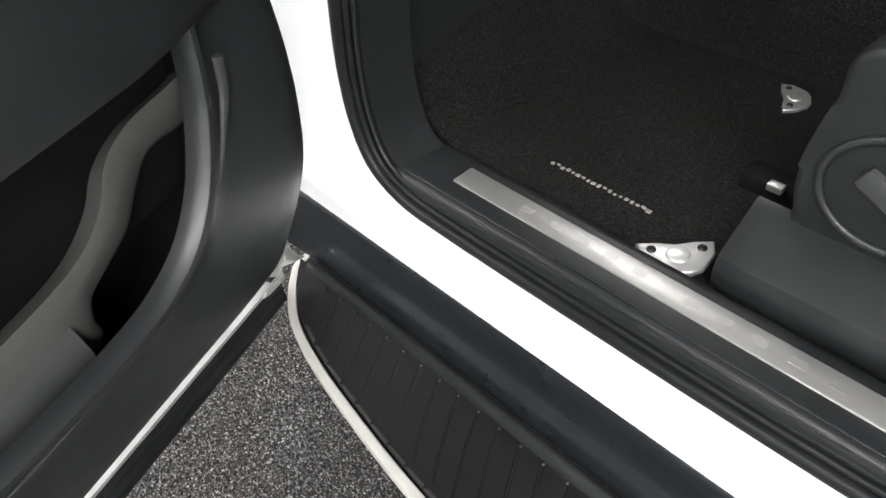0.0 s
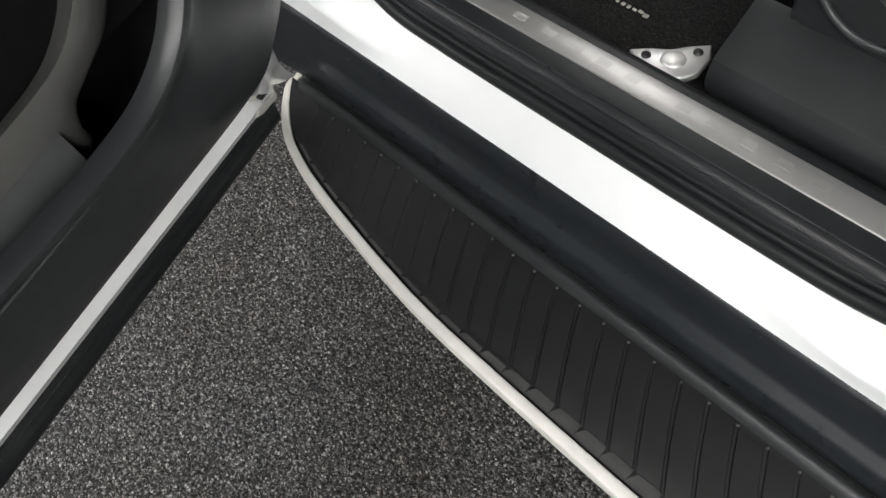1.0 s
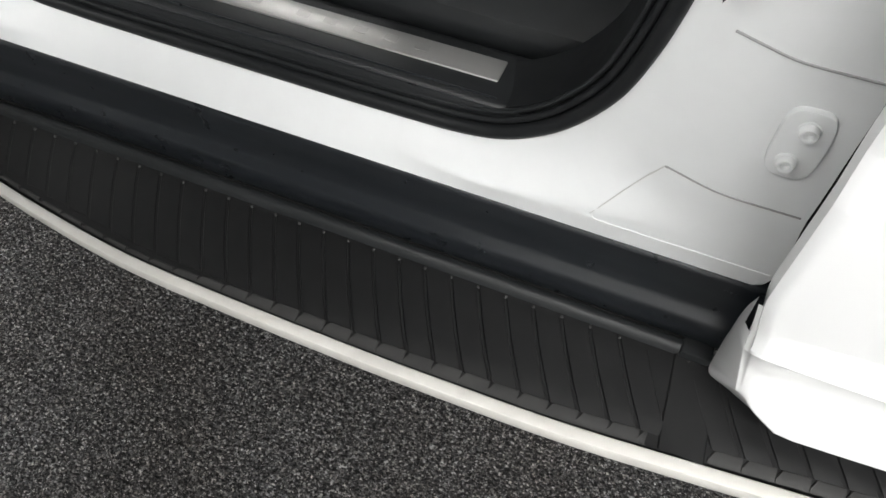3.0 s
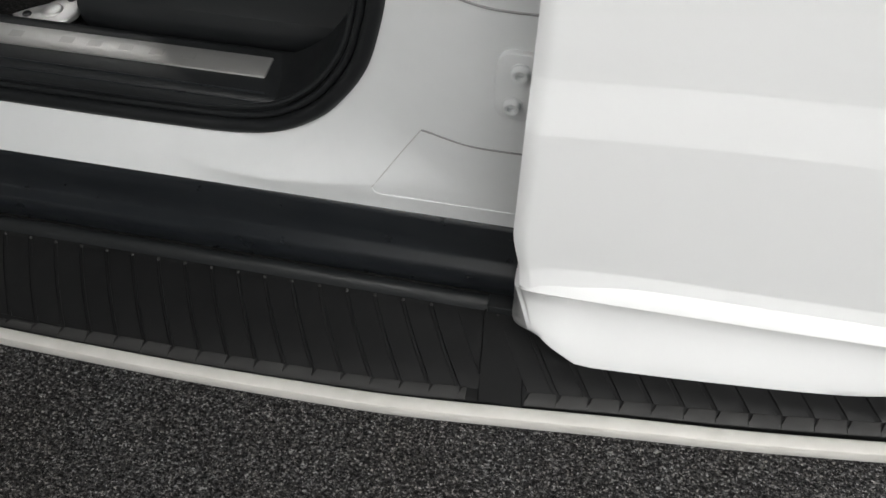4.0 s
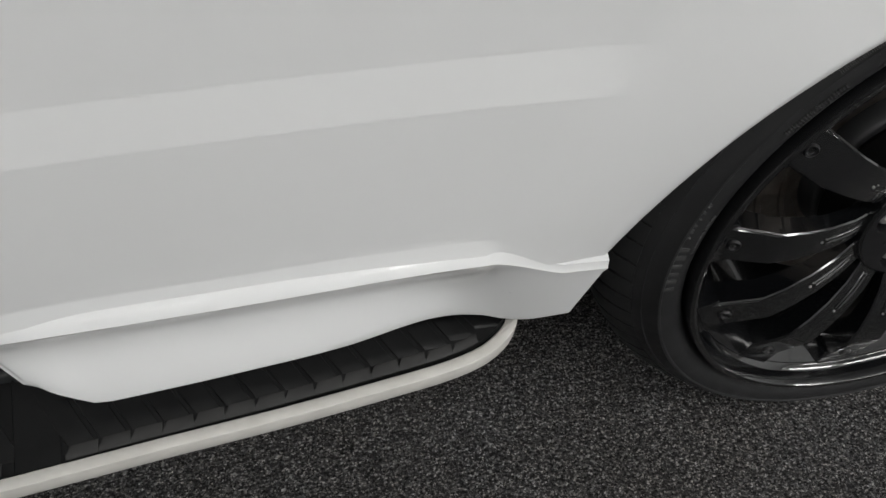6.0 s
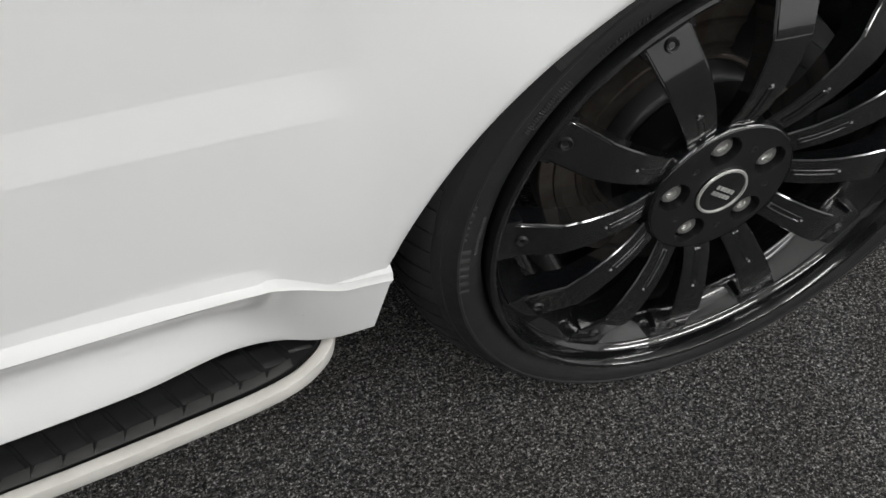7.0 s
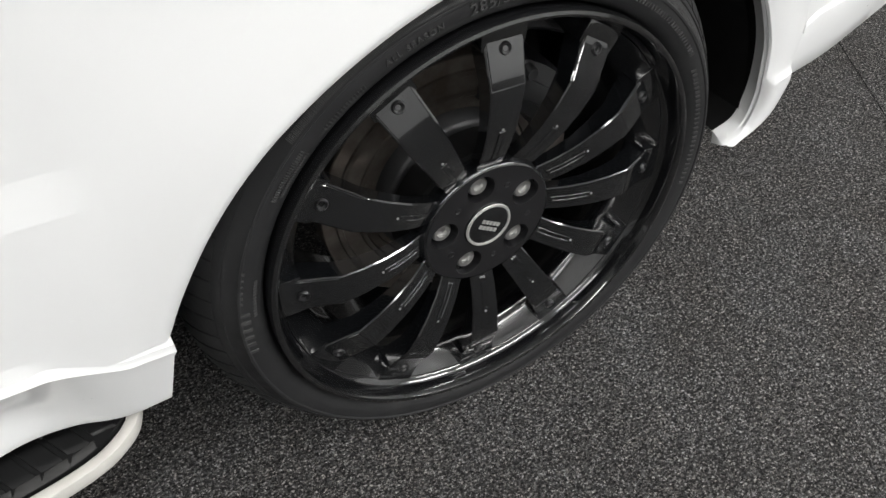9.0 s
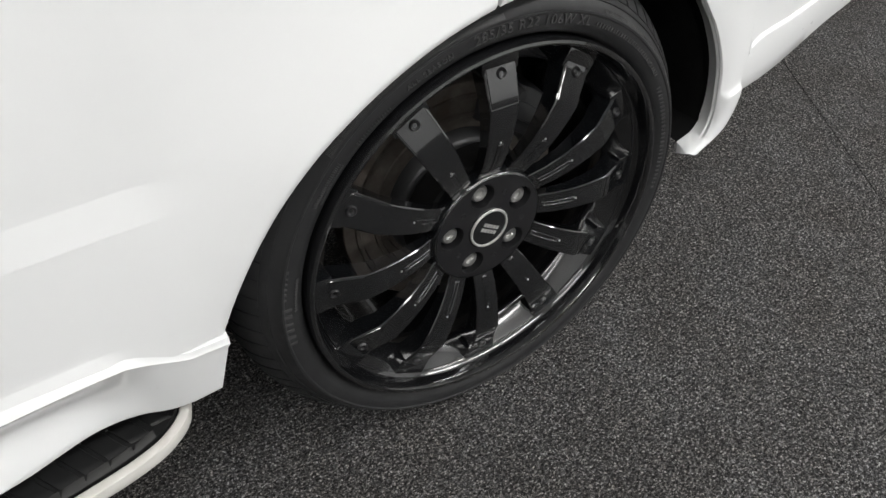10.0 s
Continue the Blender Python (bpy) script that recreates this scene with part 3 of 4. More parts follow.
BAND_Z = table([(-0.97, 0.6132), (-0.73, 0.6205), (-0.45, 0.6255), (1.2, 0.6255)])


def skin_y(x, z):
    band = 1 - step01(-0.455, -0.405, x)
    y = BASE_Y(x) + band * (0.0058 * min(1.0, max(0.0, (z - BAND_Z(x) + 0.0205) / 0.041)) - 0.0028)
    y -= 0.30 * max(0.0, MOULD_Z(x) + 0.0125 - z) * (1 - step01(-0.535, -0.50, x))
    y += 0.035 * max(0.0, z - 0.70) ** 2
    if x < -0.953:
        y += 0.0024 * ((-0.953 - x) / 0.010) ** 2
    angle = math.degrees(math.atan2(z - ARCH_C[1], x - ARCH_C[0])) if z > ARCH_C[1] else 0.0
    d = math.hypot(x - ARCH_C[0], z - ARCH_C[1]) - ARCH_R(angle)
    y -= FLARE(angle) * (1 - step01(-0.05, 0.17, d)) / 0.87
    if 0 <= d < 0.012 and x > -0.40:
        y += 0.004 * (1 - d / 0.012) ** 2
    return y


def skin_panel(bottom, top_z, z0):
    """Rows of a door skin from its lower edge up, with rows along both edges of the band."""
    levels = sorted([z0 + 0.0095 * k for k in range(int((0.72 - z0) / 0.0095) + 1)] + [0.6020, 0.6035, 0.6050, 0.6430, 0.6445, 0.6460, 0.442, 0.449, 0.4505, 0.452, 0.4535, 0.455, 0.4565] + [0.73 + 0.03 * k for k in range(11)] + [top_z])
    rows = []
    for i, zl in enumerate(levels):
        near = step01(0.50, 0.58, zl) * (1 - step01(0.67, 0.76, zl))
        row = []
        for x, zb in bottom:
            z = max(zl + (BAND_Z(x) - 0.624) * near, zb + 0.0005 * i)
            lean = 0.010 * (1 - step01(-0.9655, -0.93, x)) * (1 - step01(0.42, 0.49, z))
            row.append((x + lean, skin_y(x, z), z))
        rows.append(row)
    return rows


rear_door = holder("rear_door", None, car)
tagged(rear_door, "closed white rear door with a sculpted lower moulding")
bottom = [(x, MOULD_Z(x) - 0.004) for x in [-0.9655 + 0.0013 * k for k in range(11)] + [-0.94 + 0.018 * k for k in range(23)] + [-0.535 + 0.007 * k for k in range(20)]]
ang0, ang1 = arch_point(-0.3985), arch_point(-0.038)
for k in range(26):
    a = ang0 + (ang1 - ang0) * k / 25
    r = ARCH_R(math.degrees(a))
    bottom.append((ARCH_C[0] + r * math.cos(a), ARCH_C[1] + r * math.sin(a)))
part("door_skin", sheet(skin_panel(bottom, 1.06, 0.408), (0.0, 0.018, 0.0)), WHITE, rear_door, "smooth white door skin", 60)

# its lower moulding
M_TOP = catmull([(-0.959, 0.009, 0.4245), (-0.930, -0.002, 0.4365), (-0.755, -0.003, 0.4400), (-0.607, -0.003, 0.4445), (-0.528, -0.003, 0.4430), (-0.500, -0.003, 0.4335),
                 (-0.451, -0.004, 0.4065), (-0.425, -0.004, 0.4020), (-0.396, -0.004, 0.3995)], 90)
LEDGE = table([(-0.96, 0.0086), (-0.53, 0.0086), (-0.495, 0.0042), (-0.455, 0.0024), (-0.39, 0.0022)])
LEDGE_DROP = table([(-0.96, 0.0110), (-0.53, 0.0110), (-0.495, 0.0105), (-0.455, 0.0080), (-0.39, 0.0075)])
LOW = table([(-0.959, 0.3411), (-0.9436, 0.3342), (-0.9197, 0.3193), (-0.893, 0.2992), (-0.8799, 0.2979), (-0.7679, 0.3028), (-0.6571, 0.3094), (-0.5763, 0.3206), (-0.542, 0.3165), (-0.5113, 0.309), (-0.4788, 0.3012), (-0.44, 0.299), (-0.396, 0.305)])
LOW_Y = table([(-0.959, 0.0039), (-0.9436, 0.0026), (-0.9197, 0.0006), (-0.893, -0.0017), (-0.8799, -0.0017), (-0.7679, 0.002), (-0.6571, 0.008), (-0.5763, 0.016), (-0.542, 0.02), (-0.5113, 0.02), (-0.4788, 0.016), (-0.44, 0.011), (-0.396, 0.0065)])
HOLLOW = table([(-0.96, 0.0), (-0.93, 0.012), (-0.89, 0.025), (-0.70, 0.026), (-0.62, 0.022), (-0.57, 0.016), (-0.52, 0.006), (-0.47, 0.0), (-0.39, 0.0)])
rows = []
for p in M_TOP:
    led = LEDGE(p.x)
    low_x = p.x + (-0.020 if p.x > -0.42 else -0.020 * step01(-0.52, -0.42, p.x))
    y1, z1 = p.y - led, p.z - LEDGE_DROP(p.x)
    zl, yl = min(LOW(p.x), z1 - 0.012), LOW_Y(p.x)
    y0, z0 = y1 + 0.001, z1 - 0.003
    face = []
    for k in range(1, 15):
        t = k / 14
        hollow = HOLLOW(p.x) * math.sin(math.pi * t ** 0.85) ** 1.3
        face.append((p.x, y0 + (yl - y0) * t + hollow, z0 + (zl - z0) * t))
    lean = (low_x - p.x) / (p.z - zl)
    face = [(x + lean * (p.z - z), y, z) for x, y, z in face]
    rows.append([(p.x, p.y + 0.012, p.z + 0.006), (p.x, p.y, p.z + 0.0005), (p.x, y1 + 0.0015, z1 + 0.0012), (p.x, y1, z1 - 0.0015)] + face
                + [(low_x, yl + 0.0012, zl - 0.0030), (low_x, yl + 0.005, zl - 0.0045), (low_x, yl + 0.02, zl - 0.0025)])
    cut = 0.016 * (1 - step01(-0.959, -0.915, p.x))
    rows[-1] = [(q[0] + cut * min(1.0, max(0.0, (z1 - q[2]) / (z1 - zl))), q[1], q[2]) for q in rows[-1]]
END = catmull([(-0.960, 0.030, 0.404), (-0.961, 0.040, 0.370), (-0.960, 0.046, 0.325), (-0.957, 0.046, 0.280), (-0.935, 0.034, 0.281), (-0.910, 0.018, 0.286), (-0.888, 0.004, 0.291)], 61)
outer = [Vector(q) for q in rows[0][1:-3]]
n_front = len(outer)
outer += [Vector(r[-3]) for r in rows[1:] if r[-3][0] < -0.886]
pairs = []
for k, q in enumerate(outer):
    t = 0.5 * k / (n_front - 1) if k < n_front else 0.5 + 0.5 * (k - n_front + 1) / (len(outer) - n_front)
    e = END[round(60 * t)]
    pairs.append([q + Vector((0.0005, 0, 0)), q.lerp(e, 0.06) + Vector((-0.0008, 0, 0)), e, e + Vector((0.004, 0.02, 0.012))])
part("corner_filler", slab(-0.950, -0.925, 0.008, 0.050, 0.392, 0.470, 0.003), WHITE, rear_door)
part("moulding_end", grid(pairs), WHITE, rear_door, "", 40)
part("door_moulding", sheet(rows, (0, 0.010, 0.002)), WHITE, rear_door, "glossy white lower door moulding", 32)

# quarter panel and rear bumper
bottom = []
ang0, ang1 = arch_point(-0.033), arch_point(0.308)
for k in range(34):
    a = ang0 + (ang1 - ang0) * k / 33
    r = ARCH_R(math.degrees(a))
    bottom.append((ARCH_C[0] + r * math.cos(a), ARCH_C[1] + r * math.sin(a)))
bottom += [(0.33 + 0.03 * k, 0.645) for k in range(25)]
part("quarter_panel", sheet(skin_panel(bottom, 1.06, 0.642), (0, 0.018, 0)), WHITE, car, "white rear quarter panel over the wheel arch", 60)
LIP = catmull([(x, -0.006, z) for x, z in ((0.346, 0.642), (0.372, 0.612), (0.409, 0.567), (0.449, 0.499), (0.468, 0.437), (0.477, 0.394), (0.470, 0.352), (0.434, 0.331))], 43)
FOLD = catmull([(x, -0.008, z) for x, z in ((0.455, 0.642), (0.480, 0.602), (0.499, 0.553), (0.513, 0.500), (0.516, 0.445), (0.521, 0.412), (0.508, 0.358), (0.456, 0.327))], 43)
IN_FACE = catmull([(x, 0.024, z) for x, z in ((0.352, 0.642), (0.392, 0.603), (0.428, 0.556), (0.464, 0.495), (0.484, 0.437), (0.488, 0.388), (0.474, 0.350), (0.438, 0.336))], 43)
rows = []
for k in range(43):
    notch = 0.0060 * step01(23.6, 24.8, k) * (1 - 0.7 * step01(25, 40, k))
    a, b, c = IN_FACE[k], LIP[k], FOLD[k]
    row = [a, a.lerp(b, 0.5) + Vector((0.001, 0, 0)), b + Vector((0.0, 0.003, 0)), b + Vector((0.002, -0.0005, 0))]
    for t in (0.15, 0.3, 0.5, 0.75, 0.9, 1.0):
        row.append(b.lerp(c, t) + Vector((0, -0.004 * math.sin(math.pi * t) - notch * step01(0.0, 0.25, t), 0)))
    row += [c + Vector((0.003, 0.006, 0)), c + Vector((0.004, 0.05, 0))]
    rows.append(row)
part("arch_lip", sheet(rows, (0, 0.008, 0)), WHITE, car, "flared white arch lip of the rear bumper", 30)
part("lip_backing", sheet([[p + Vector((-0.001, 0.002, 0)), p + Vector((0.0, 0.02, 0.002)), p + Vector((0.006, 0.12, 0.004))] for p in IN_FACE], (0.004, 0, 0)), LINER, car, "black plastic behind the arch lip")
foot = bmesh.new()
for q in ((0.437, 0.024, 0.336), (0.442, 0.024, 0.312), (0.470, 0.024, 0.346), (0.472, 0.024, 0.330), (0.431, -0.003, 0.330), (0.434, -0.006, 0.331), (0.462, -0.006, 0.340), (0.450, -0.007, 0.327), (0.434, 0.008, 0.334)):
    foot.verts.new(q)
bmesh.ops.convex_hull(foot, input=foot.verts[:])
part("lip_foot", foot, WHITE, car, "", 50)
SIDE_TOP = table([(0.44, -0.004), (0.60, 0.004), (0.78, 0.026), (0.93, 0.050), (1.12, 0.11)])
FOLD_Z = table([(0.513, 0.500), (0.540, 0.519), (0.622, 0.527), (0.71, 0.535), (0.93, 0.548), (1.12, 0.555)])
FOOT_Z = table([(0.515, 0.410), (0.543, 0.411), (0.62, 0.420), (0.72, 0.443), (0.80, 0.459), (0.93, 0.472), (1.12, 0.485)])
rows = []
for k in range(44):
    t = k / 43
    row = []
    for q, out in ((0.0, 0), (0.25, 0), (0.5, 0), (0.8, 0), (0.975, 0.0002), (1.0, 0.0036), (1.01, 0.0043), (1.04, 0.0048), (1.3, 0.0055), (1.6, 0.0042), (1.9, 0.001), (2.0, -0.006), (2.0, -0.06)):
        x0 = 0.457 + 0.056 * min(1.0, q)
        x = x0 + (1.12 - x0) * t
        z = 0.642 + (FOLD_Z(x) - 0.642) * q if q <= 1 else FOLD_Z(x) + (FOOT_Z(x) - FOLD_Z(x)) * (q - 1)
        row.append((x, SIDE_TOP(x) - out, z))
    rows.append(row)
part("rear_bumper", sheet(rows, (0, 0.010, 0)), WHITE, car, "white rear bumper side with a sharp fold", 30)
part("bumper_fold", tube([(0.513, -0.0085, 0.500), (0.510, -0.0078, 0.515), (0.506, -0.0068, 0.530), (0.495, -0.0058, 0.565), (0.481, -0.0048, 0.600), (0.466, -0.0040, 0.640)], 0.0018, 10), WHITE, car)

# wheel arch liner
rows = []
for k in range(49):
    a = radians(4 + 172 * k / 48)
    cx, cz, r = 0.03, 0.30, 0.455
    rows.append([(cx + r * math.cos(a), y, max(0.30, cz + r * math.sin(a))) for y in (0.024, 0.10, 0.20, 0.38)])
rows.append([(x, max(y, 0.05), 0.235) for x, y, z in rows[-1]])
part("arch_liner", grid(rows), LINER, car, "black plastic wheel arch liner")
part("inner_wing", slab(-0.50, 0.56, 0.38, 0.40, 0.20, 0.95), LINER, car, "black inner wing behind the wheel")

# ---- wheel ----
wheel = holder("wheel", pose(0, 0.002, 0.3725, -2.08, 0, -2.54) @ Matrix.Scale(1.014, 4), car)
tagged(wheel, "gloss black twelve-spoke alloy wheel with low-profile tyre")
part("tyre", lathe([(0.288, 0.0), (0.2925, -0.012), (0.298, -0.0195), (0.309, -0.0245), (0.320, -0.0240), (0.3215, -0.0252), (0.3240, -0.0250), (0.3252, -0.0215), (0.336, -0.0105), (0.3375, -0.0112), (0.3400, -0.0080), (0.348, 0.0055),
                    (0.356, 0.0175), (0.3630, 0.0300), (0.368, 0.044), (0.3705, 0.06), (0.3712, 0.066), (0.366, 0.068), (0.366, 0.074), (0.3714, 0.076), (0.3718, 0.12), (0.366, 0.122), (0.366, 0.13), (0.3718, 0.132),
                    (0.3705, 0.19), (0.364, 0.235), (0.345, 0.258), (0.29, 0.25), (0.27, 0.245), (0.27, 0.0)], 128), TYRE, wheel, "black low-profile tyre", 30)
part("rim", lathe([(0.2765, -0.008), (0.2775, -0.014), (0.2790, -0.0215), (0.2815, -0.0265), (0.2845, -0.0280), (0.2880, -0.0270), (0.2900, -0.0220), (0.2895, -0.010), (0.286, 0.002), (0.280, 0.03),
                   (0.262, 0.06), (0.246, 0.23), (0.238, 0.23), (0.238, 0.060), (0.2395, 0.034), (0.2430, 0.0275), (0.2490, 0.0210), (0.2570, 0.0135), (0.2640, 0.0070), (0.2705, 0.0012), (0.2745, -0.0030), (0.2765, -0.008)], 128), RIM_BLACK, wheel, "gloss black deep-dish rim", 30)

# hub with real bolt holes
LUG0, LUG_R = 102.2, 0.0615
hub_bm = bmesh.new()
loops = [ring_pts(0.0870, 72), ring_pts(0.034, 40)]
for k in range(5):
    a = radians(LUG0 + 72 * k)
    loops.append([(LUG_R * math.cos(a) + x, LUG_R * math.sin(a) + z) for x, z in ring_pts(0.0190, 26)])
edges = []
for lp in loops:
    vv = [hub_bm.verts.new((x, -0.0005, z)) for x, z in lp]
    edges += [hub_bm.edges.new((vv[i], vv[(i + 1) % len(vv)])) for i in range(len(vv))]
bmesh.ops.triangle_fill(hub_bm, edges=edges, use_beauty=True)
bnd = [e for e in hub_bm.edges if len(e.link_faces) == 1]
res = bmesh.ops.extrude_edge_only(hub_bm, edges=bnd)
for q in res["geom"]:
    if isinstance(q, bmesh.types.BMVert):
        q.co.y += 0.024
hub = part("hub", hub_bm, SATIN_BLACK, wheel, "satin black wheel hub face with bolt holes")
part("hub_edge", lathe([(0.0866, -0.0012), (0.0886, -0.0005), (0.0902, 0.0018), (0.0908, 0.006), (0.093, 0.026)], 72), GLOSS, wheel)
part("hub_core", lathe([(0.0, 0.023), (0.10, 0.023), (0.105, 0.06), (0.07, 0.10), (0.0, 0.10)], 48), LINER, wheel)
for k in range(5):
    a = radians(LUG0 + 72 * k)
    part("lug_bolt", lathe([(0.0, 0.0100), (0.0058, 0.0096), (0.0066, 0.0062), (0.0112, 0.0058), (0.0130, 0.0080), (0.0136, 0.015), (0.0158, 0.020), (0.0180, 0.022)], 6 * 3), BOLT_STEEL, wheel, "silver wheel bolt", 30, pose(LUG_R * math.cos(a), 0, LUG_R * math.sin(a)))
    b = radians(LUG0 + 36 + 72 * k)
    part("dimple", lathe([(0.0, 0.0008), (0.0026, 0.0006), (0.0036, -0.0010), (0.0044, -0.0006)], 14), SATIN_BLACK, wheel, "", 40, pose(0.059 * math.cos(b), 0, 0.059 * math.sin(b)))
cap = part("centre_cap", lathe([(0.0, -0.0040), (0.024, -0.0036), (0.0275, -0.0030), (0.0282, -0.0020), (0.034, 0.0)], 48), GLOSS, wheel, "black centre cap with a silver ring")
part("cap_ring", lathe([(0.0283, -0.0025), (0.0290, -0.0042), (0.0312, -0.0042), (0.0322, -0.0022)], 48), SILVER_MARK, wheel)
for row, (count, zz) in enumerate(((5, 0.0042), (5, -0.0042))):
    for k in range(count):
        part("cap_bar", slab(-0.0022, 0.0022, -0.0048, -0.0039, -0.0026, 0.0026), SILVER_MARK, wheel, "", 40, pose(0, 0, 0, 0, 32, 0) @ pose((k - 2) * 0.0062, 0, zz))


# twelve spokes, bowed outwards, each with its pad bolt and slot
def spoke_sections():
    face = [(0.078, 0.009, 0.0172), (0.092, 0.004, 0.0176), (0.115, -0.005, 0.0184), (0.145, -0.0125, 0.0196), (0.175, -0.0165, 0.0210), (0.2015, -0.0172, 0.0222),
            (0.2045, -0.0166, 0.0224), (0.222, -0.0105, 0.0232), (0.245, -0.0030, 0.0240), (0.2690, 0.0045, 0.0250)]
    return face


def spoke_mesh():
    rows = []
    for r, y, w in spoke_sections():
        dep = 0.020 + 0.014 * step01(0.12, 0.25, r)
        rows.append([(r, y + 0.0014, -w), (r, y, -w + 0.0016), (r, y - 0.0004, 0.0), (r, y, w - 0.0016), (r, y + 0.0014, w), (r, y + dep, w - 0.003), (r, y + dep, -w + 0.003)])
    bm = bmesh.new()
    vs = put_grid(bm, rows, False, True)
    bm.faces.new(vs[0]), bm.faces.new(vs[-1])
    return bm


spoke0 = part("spoke", spoke_mesh(), GLOSS, wheel, "", 34)
slot_rows = []
for r in (0.096, 0.097, 0.099, 0.101, 0.115, 0.13, 0.143, 0.145, 0.147, 0.148):
    t = np.interp(r, [s[0] for s in spoke_sections()], [s[1] for s in spoke_sections()])
    tip = r in (0.096, 0.148)
    top, floor_y = t - (0.0002 if tip else 0.0018), t - (0.0016 if r in (0.097, 0.099, 0.145, 0.147) else 0.0002)
    half = [(0.0044, t + 0.0008), (0.0040, 0.4 * t + 0.6 * top), (0.0033, top), (0.0026, 0.4 * floor_y + 0.6 * top), (0.0021, floor_y)]
    slot_rows.append([(r, y, -z) for z, y in half] + [(r, y, z) for z, y in reversed(half)])
part("spoke_slot", grid(slot_rows), GLOSS, spoke0, "", 85)
pad_rows = []
for r, lift in ((0.2055, -0.0006), (0.2060, 0.0010), (0.2070, 0.0013), (0.225, 0.0012), (0.245, 0.0010), (0.2665, 0.0006), (0.2680, -0.0004)):
    t = np.interp(r, [s[0] for s in spoke_sections()], [s[1] for s in spoke_sections()])
    w = np.interp(r, [s[0] for s in spoke_sections()], [s[2] for s in spoke_sections()]) - 0.0022
    pad_rows.append([(r, t + 0.0004, -w), (r, t - lift, -w + 0.0010), (r, t - lift, 0.0), (r, t - lift, w - 0.0010), (r, t + 0.0004, w)])
part("spoke_pad", grid(pad_rows), GLOSS, spoke0, "flat raised pad at the spoke end", 30)
tilt = math.degrees(math.atan2(0.0040 + 0.0155, 0.069))
bolt_profile = [(0.0, 0.003), (0.0026, 0.003), (0.0028, 0.0), (0.0042, -0.0006), (0.0048, -0.0022), (0.0060, -0.0026), (0.0072, -0.0010), (0.0078, 0.001)]
part("spoke_bolt", lathe(bolt_profile, 20), SATIN_BLACK, spoke0, "", 40, pose(0.2446, -0.0042, 0, 0, 0, tilt))
stud = lathe([(0.0, -0.0016), (0.0010, -0.0013), (0.0016, -0.0002), (0.0018, 0.002)], 12)
part("slot_stud", stud, BOLT_STEEL, spoke0, "", 40, pose(0.1505, -0.0135, 0))
SPOKE0 = 119.6
spoke0.matrix_basis = pose(0, 0, 0, 0, -SPOKE0, 0)
for k in range(1, 12):
    turn = pose(0, 0, 0, 0, -(SPOKE0 + 30 * k), 0)
    copy_thing(spoke0, turn)
# stepped seats where the spokes meet the barrel
for k in range(12):
    part("spoke_seat", slab(0.244, 0.2715, -0.0012, 0.040, -0.0275, 0.0275, 0.0016), GLOSS, wheel, "", 40, pose(0, 0, 0, 0, -(SPOKE0 + 30 * k), 0))

# tread blocks at the tyre's outer shoulder
tb = bmesh.new()
SHOULDER = [(0.3435, 0.0005), (0.3500, 0.0080), (0.3575, 0.0185), (0.3645, 0.0310), (0.3695, 0.0450), (0.3722, 0.066)]
for k in range(76):
    m = Matrix.Rotation(-2 * math.pi * k / 76, 4, "Y")
    wide = 0.0118 if k % 2 else 0.0132
    top, foot = [], []
    for j, (r, y) in enumerate(SHOULDER):
        sl = 0.0006 * j
        for z in (-wide + sl, wide + sl):
            top.append(tb.verts.new(m @ Vector((r + 0.0012, y - 0.0024 * (1 - j / 5), z))))
            foot.append(tb.verts.new(m @ Vector((r - 0.005, y + 0.004, z))))
    for j in range(5):
        a, b, c, d = 2 * j, 2 * j + 1, 2 * j + 3, 2 * j + 2
        tb.faces.new((top[a], top[b], top[c], top[d]))
        tb.faces.new((top[a], top[d], foot[d], foot[a]))
        tb.faces.new((top[b], foot[b], foot[c], top[c]))
    tb.faces.new((top[0], foot[0], foot[1], top[1]))
tagged(part("tyre_shoulder", tb, TYRE, wheel, "", 20), kind="stuff")


# raised marks on the sidewall
def side_y(r):
    return float(np.interp(r, [0.298, 0.309, 0.320, 0.325, 0.336, 0.348], [-0.0195, -0.0245, -0.0246, -0.0220, -0.0105, 0.0055]))


def ring_text(text, radius, mid_deg, height, track=1.0):
    cu = bpy.data.curves.new("raised_text", "FONT")
    cu.body, cu.size, cu.align_x, cu.space_character = text, height * 1.38, "CENTER", track
    tmp = bpy.data.objects.new("raised_text", cu)
    me = bpy.data.meshes.new_from_object(tmp)
    bpy.data.objects.remove(tmp)
    bm = bmesh.new()
    bm.from_mesh(me)
    bpy.data.meshes.remove(me)
    res = bmesh.ops.extrude_face_region(bm, geom=bm.faces[:])
    top = {q for q in res["geom"] if isinstance(q, bmesh.types.BMVert)}
    for q in bm.verts:
        a = radians(mid_deg) - q.co.x / radius
        r = radius + q.co.y
        q.co = Vector((r * math.cos(a), side_y(r) - (0.0017 if q in top else -0.001), r * math.sin(a)))
    return part("raised_text", bm, TYRE_MARK, wheel, "", 30)


ring_text("285/35", 0.3075, 95.3, 0.0125, 1.12)
ring_text("R22 106W XL", 0.3075, 78.6, 0.0125, 1.12)
ring_text("ALL SEASON", 0.3085, 111.2, 0.0066, 1.3)


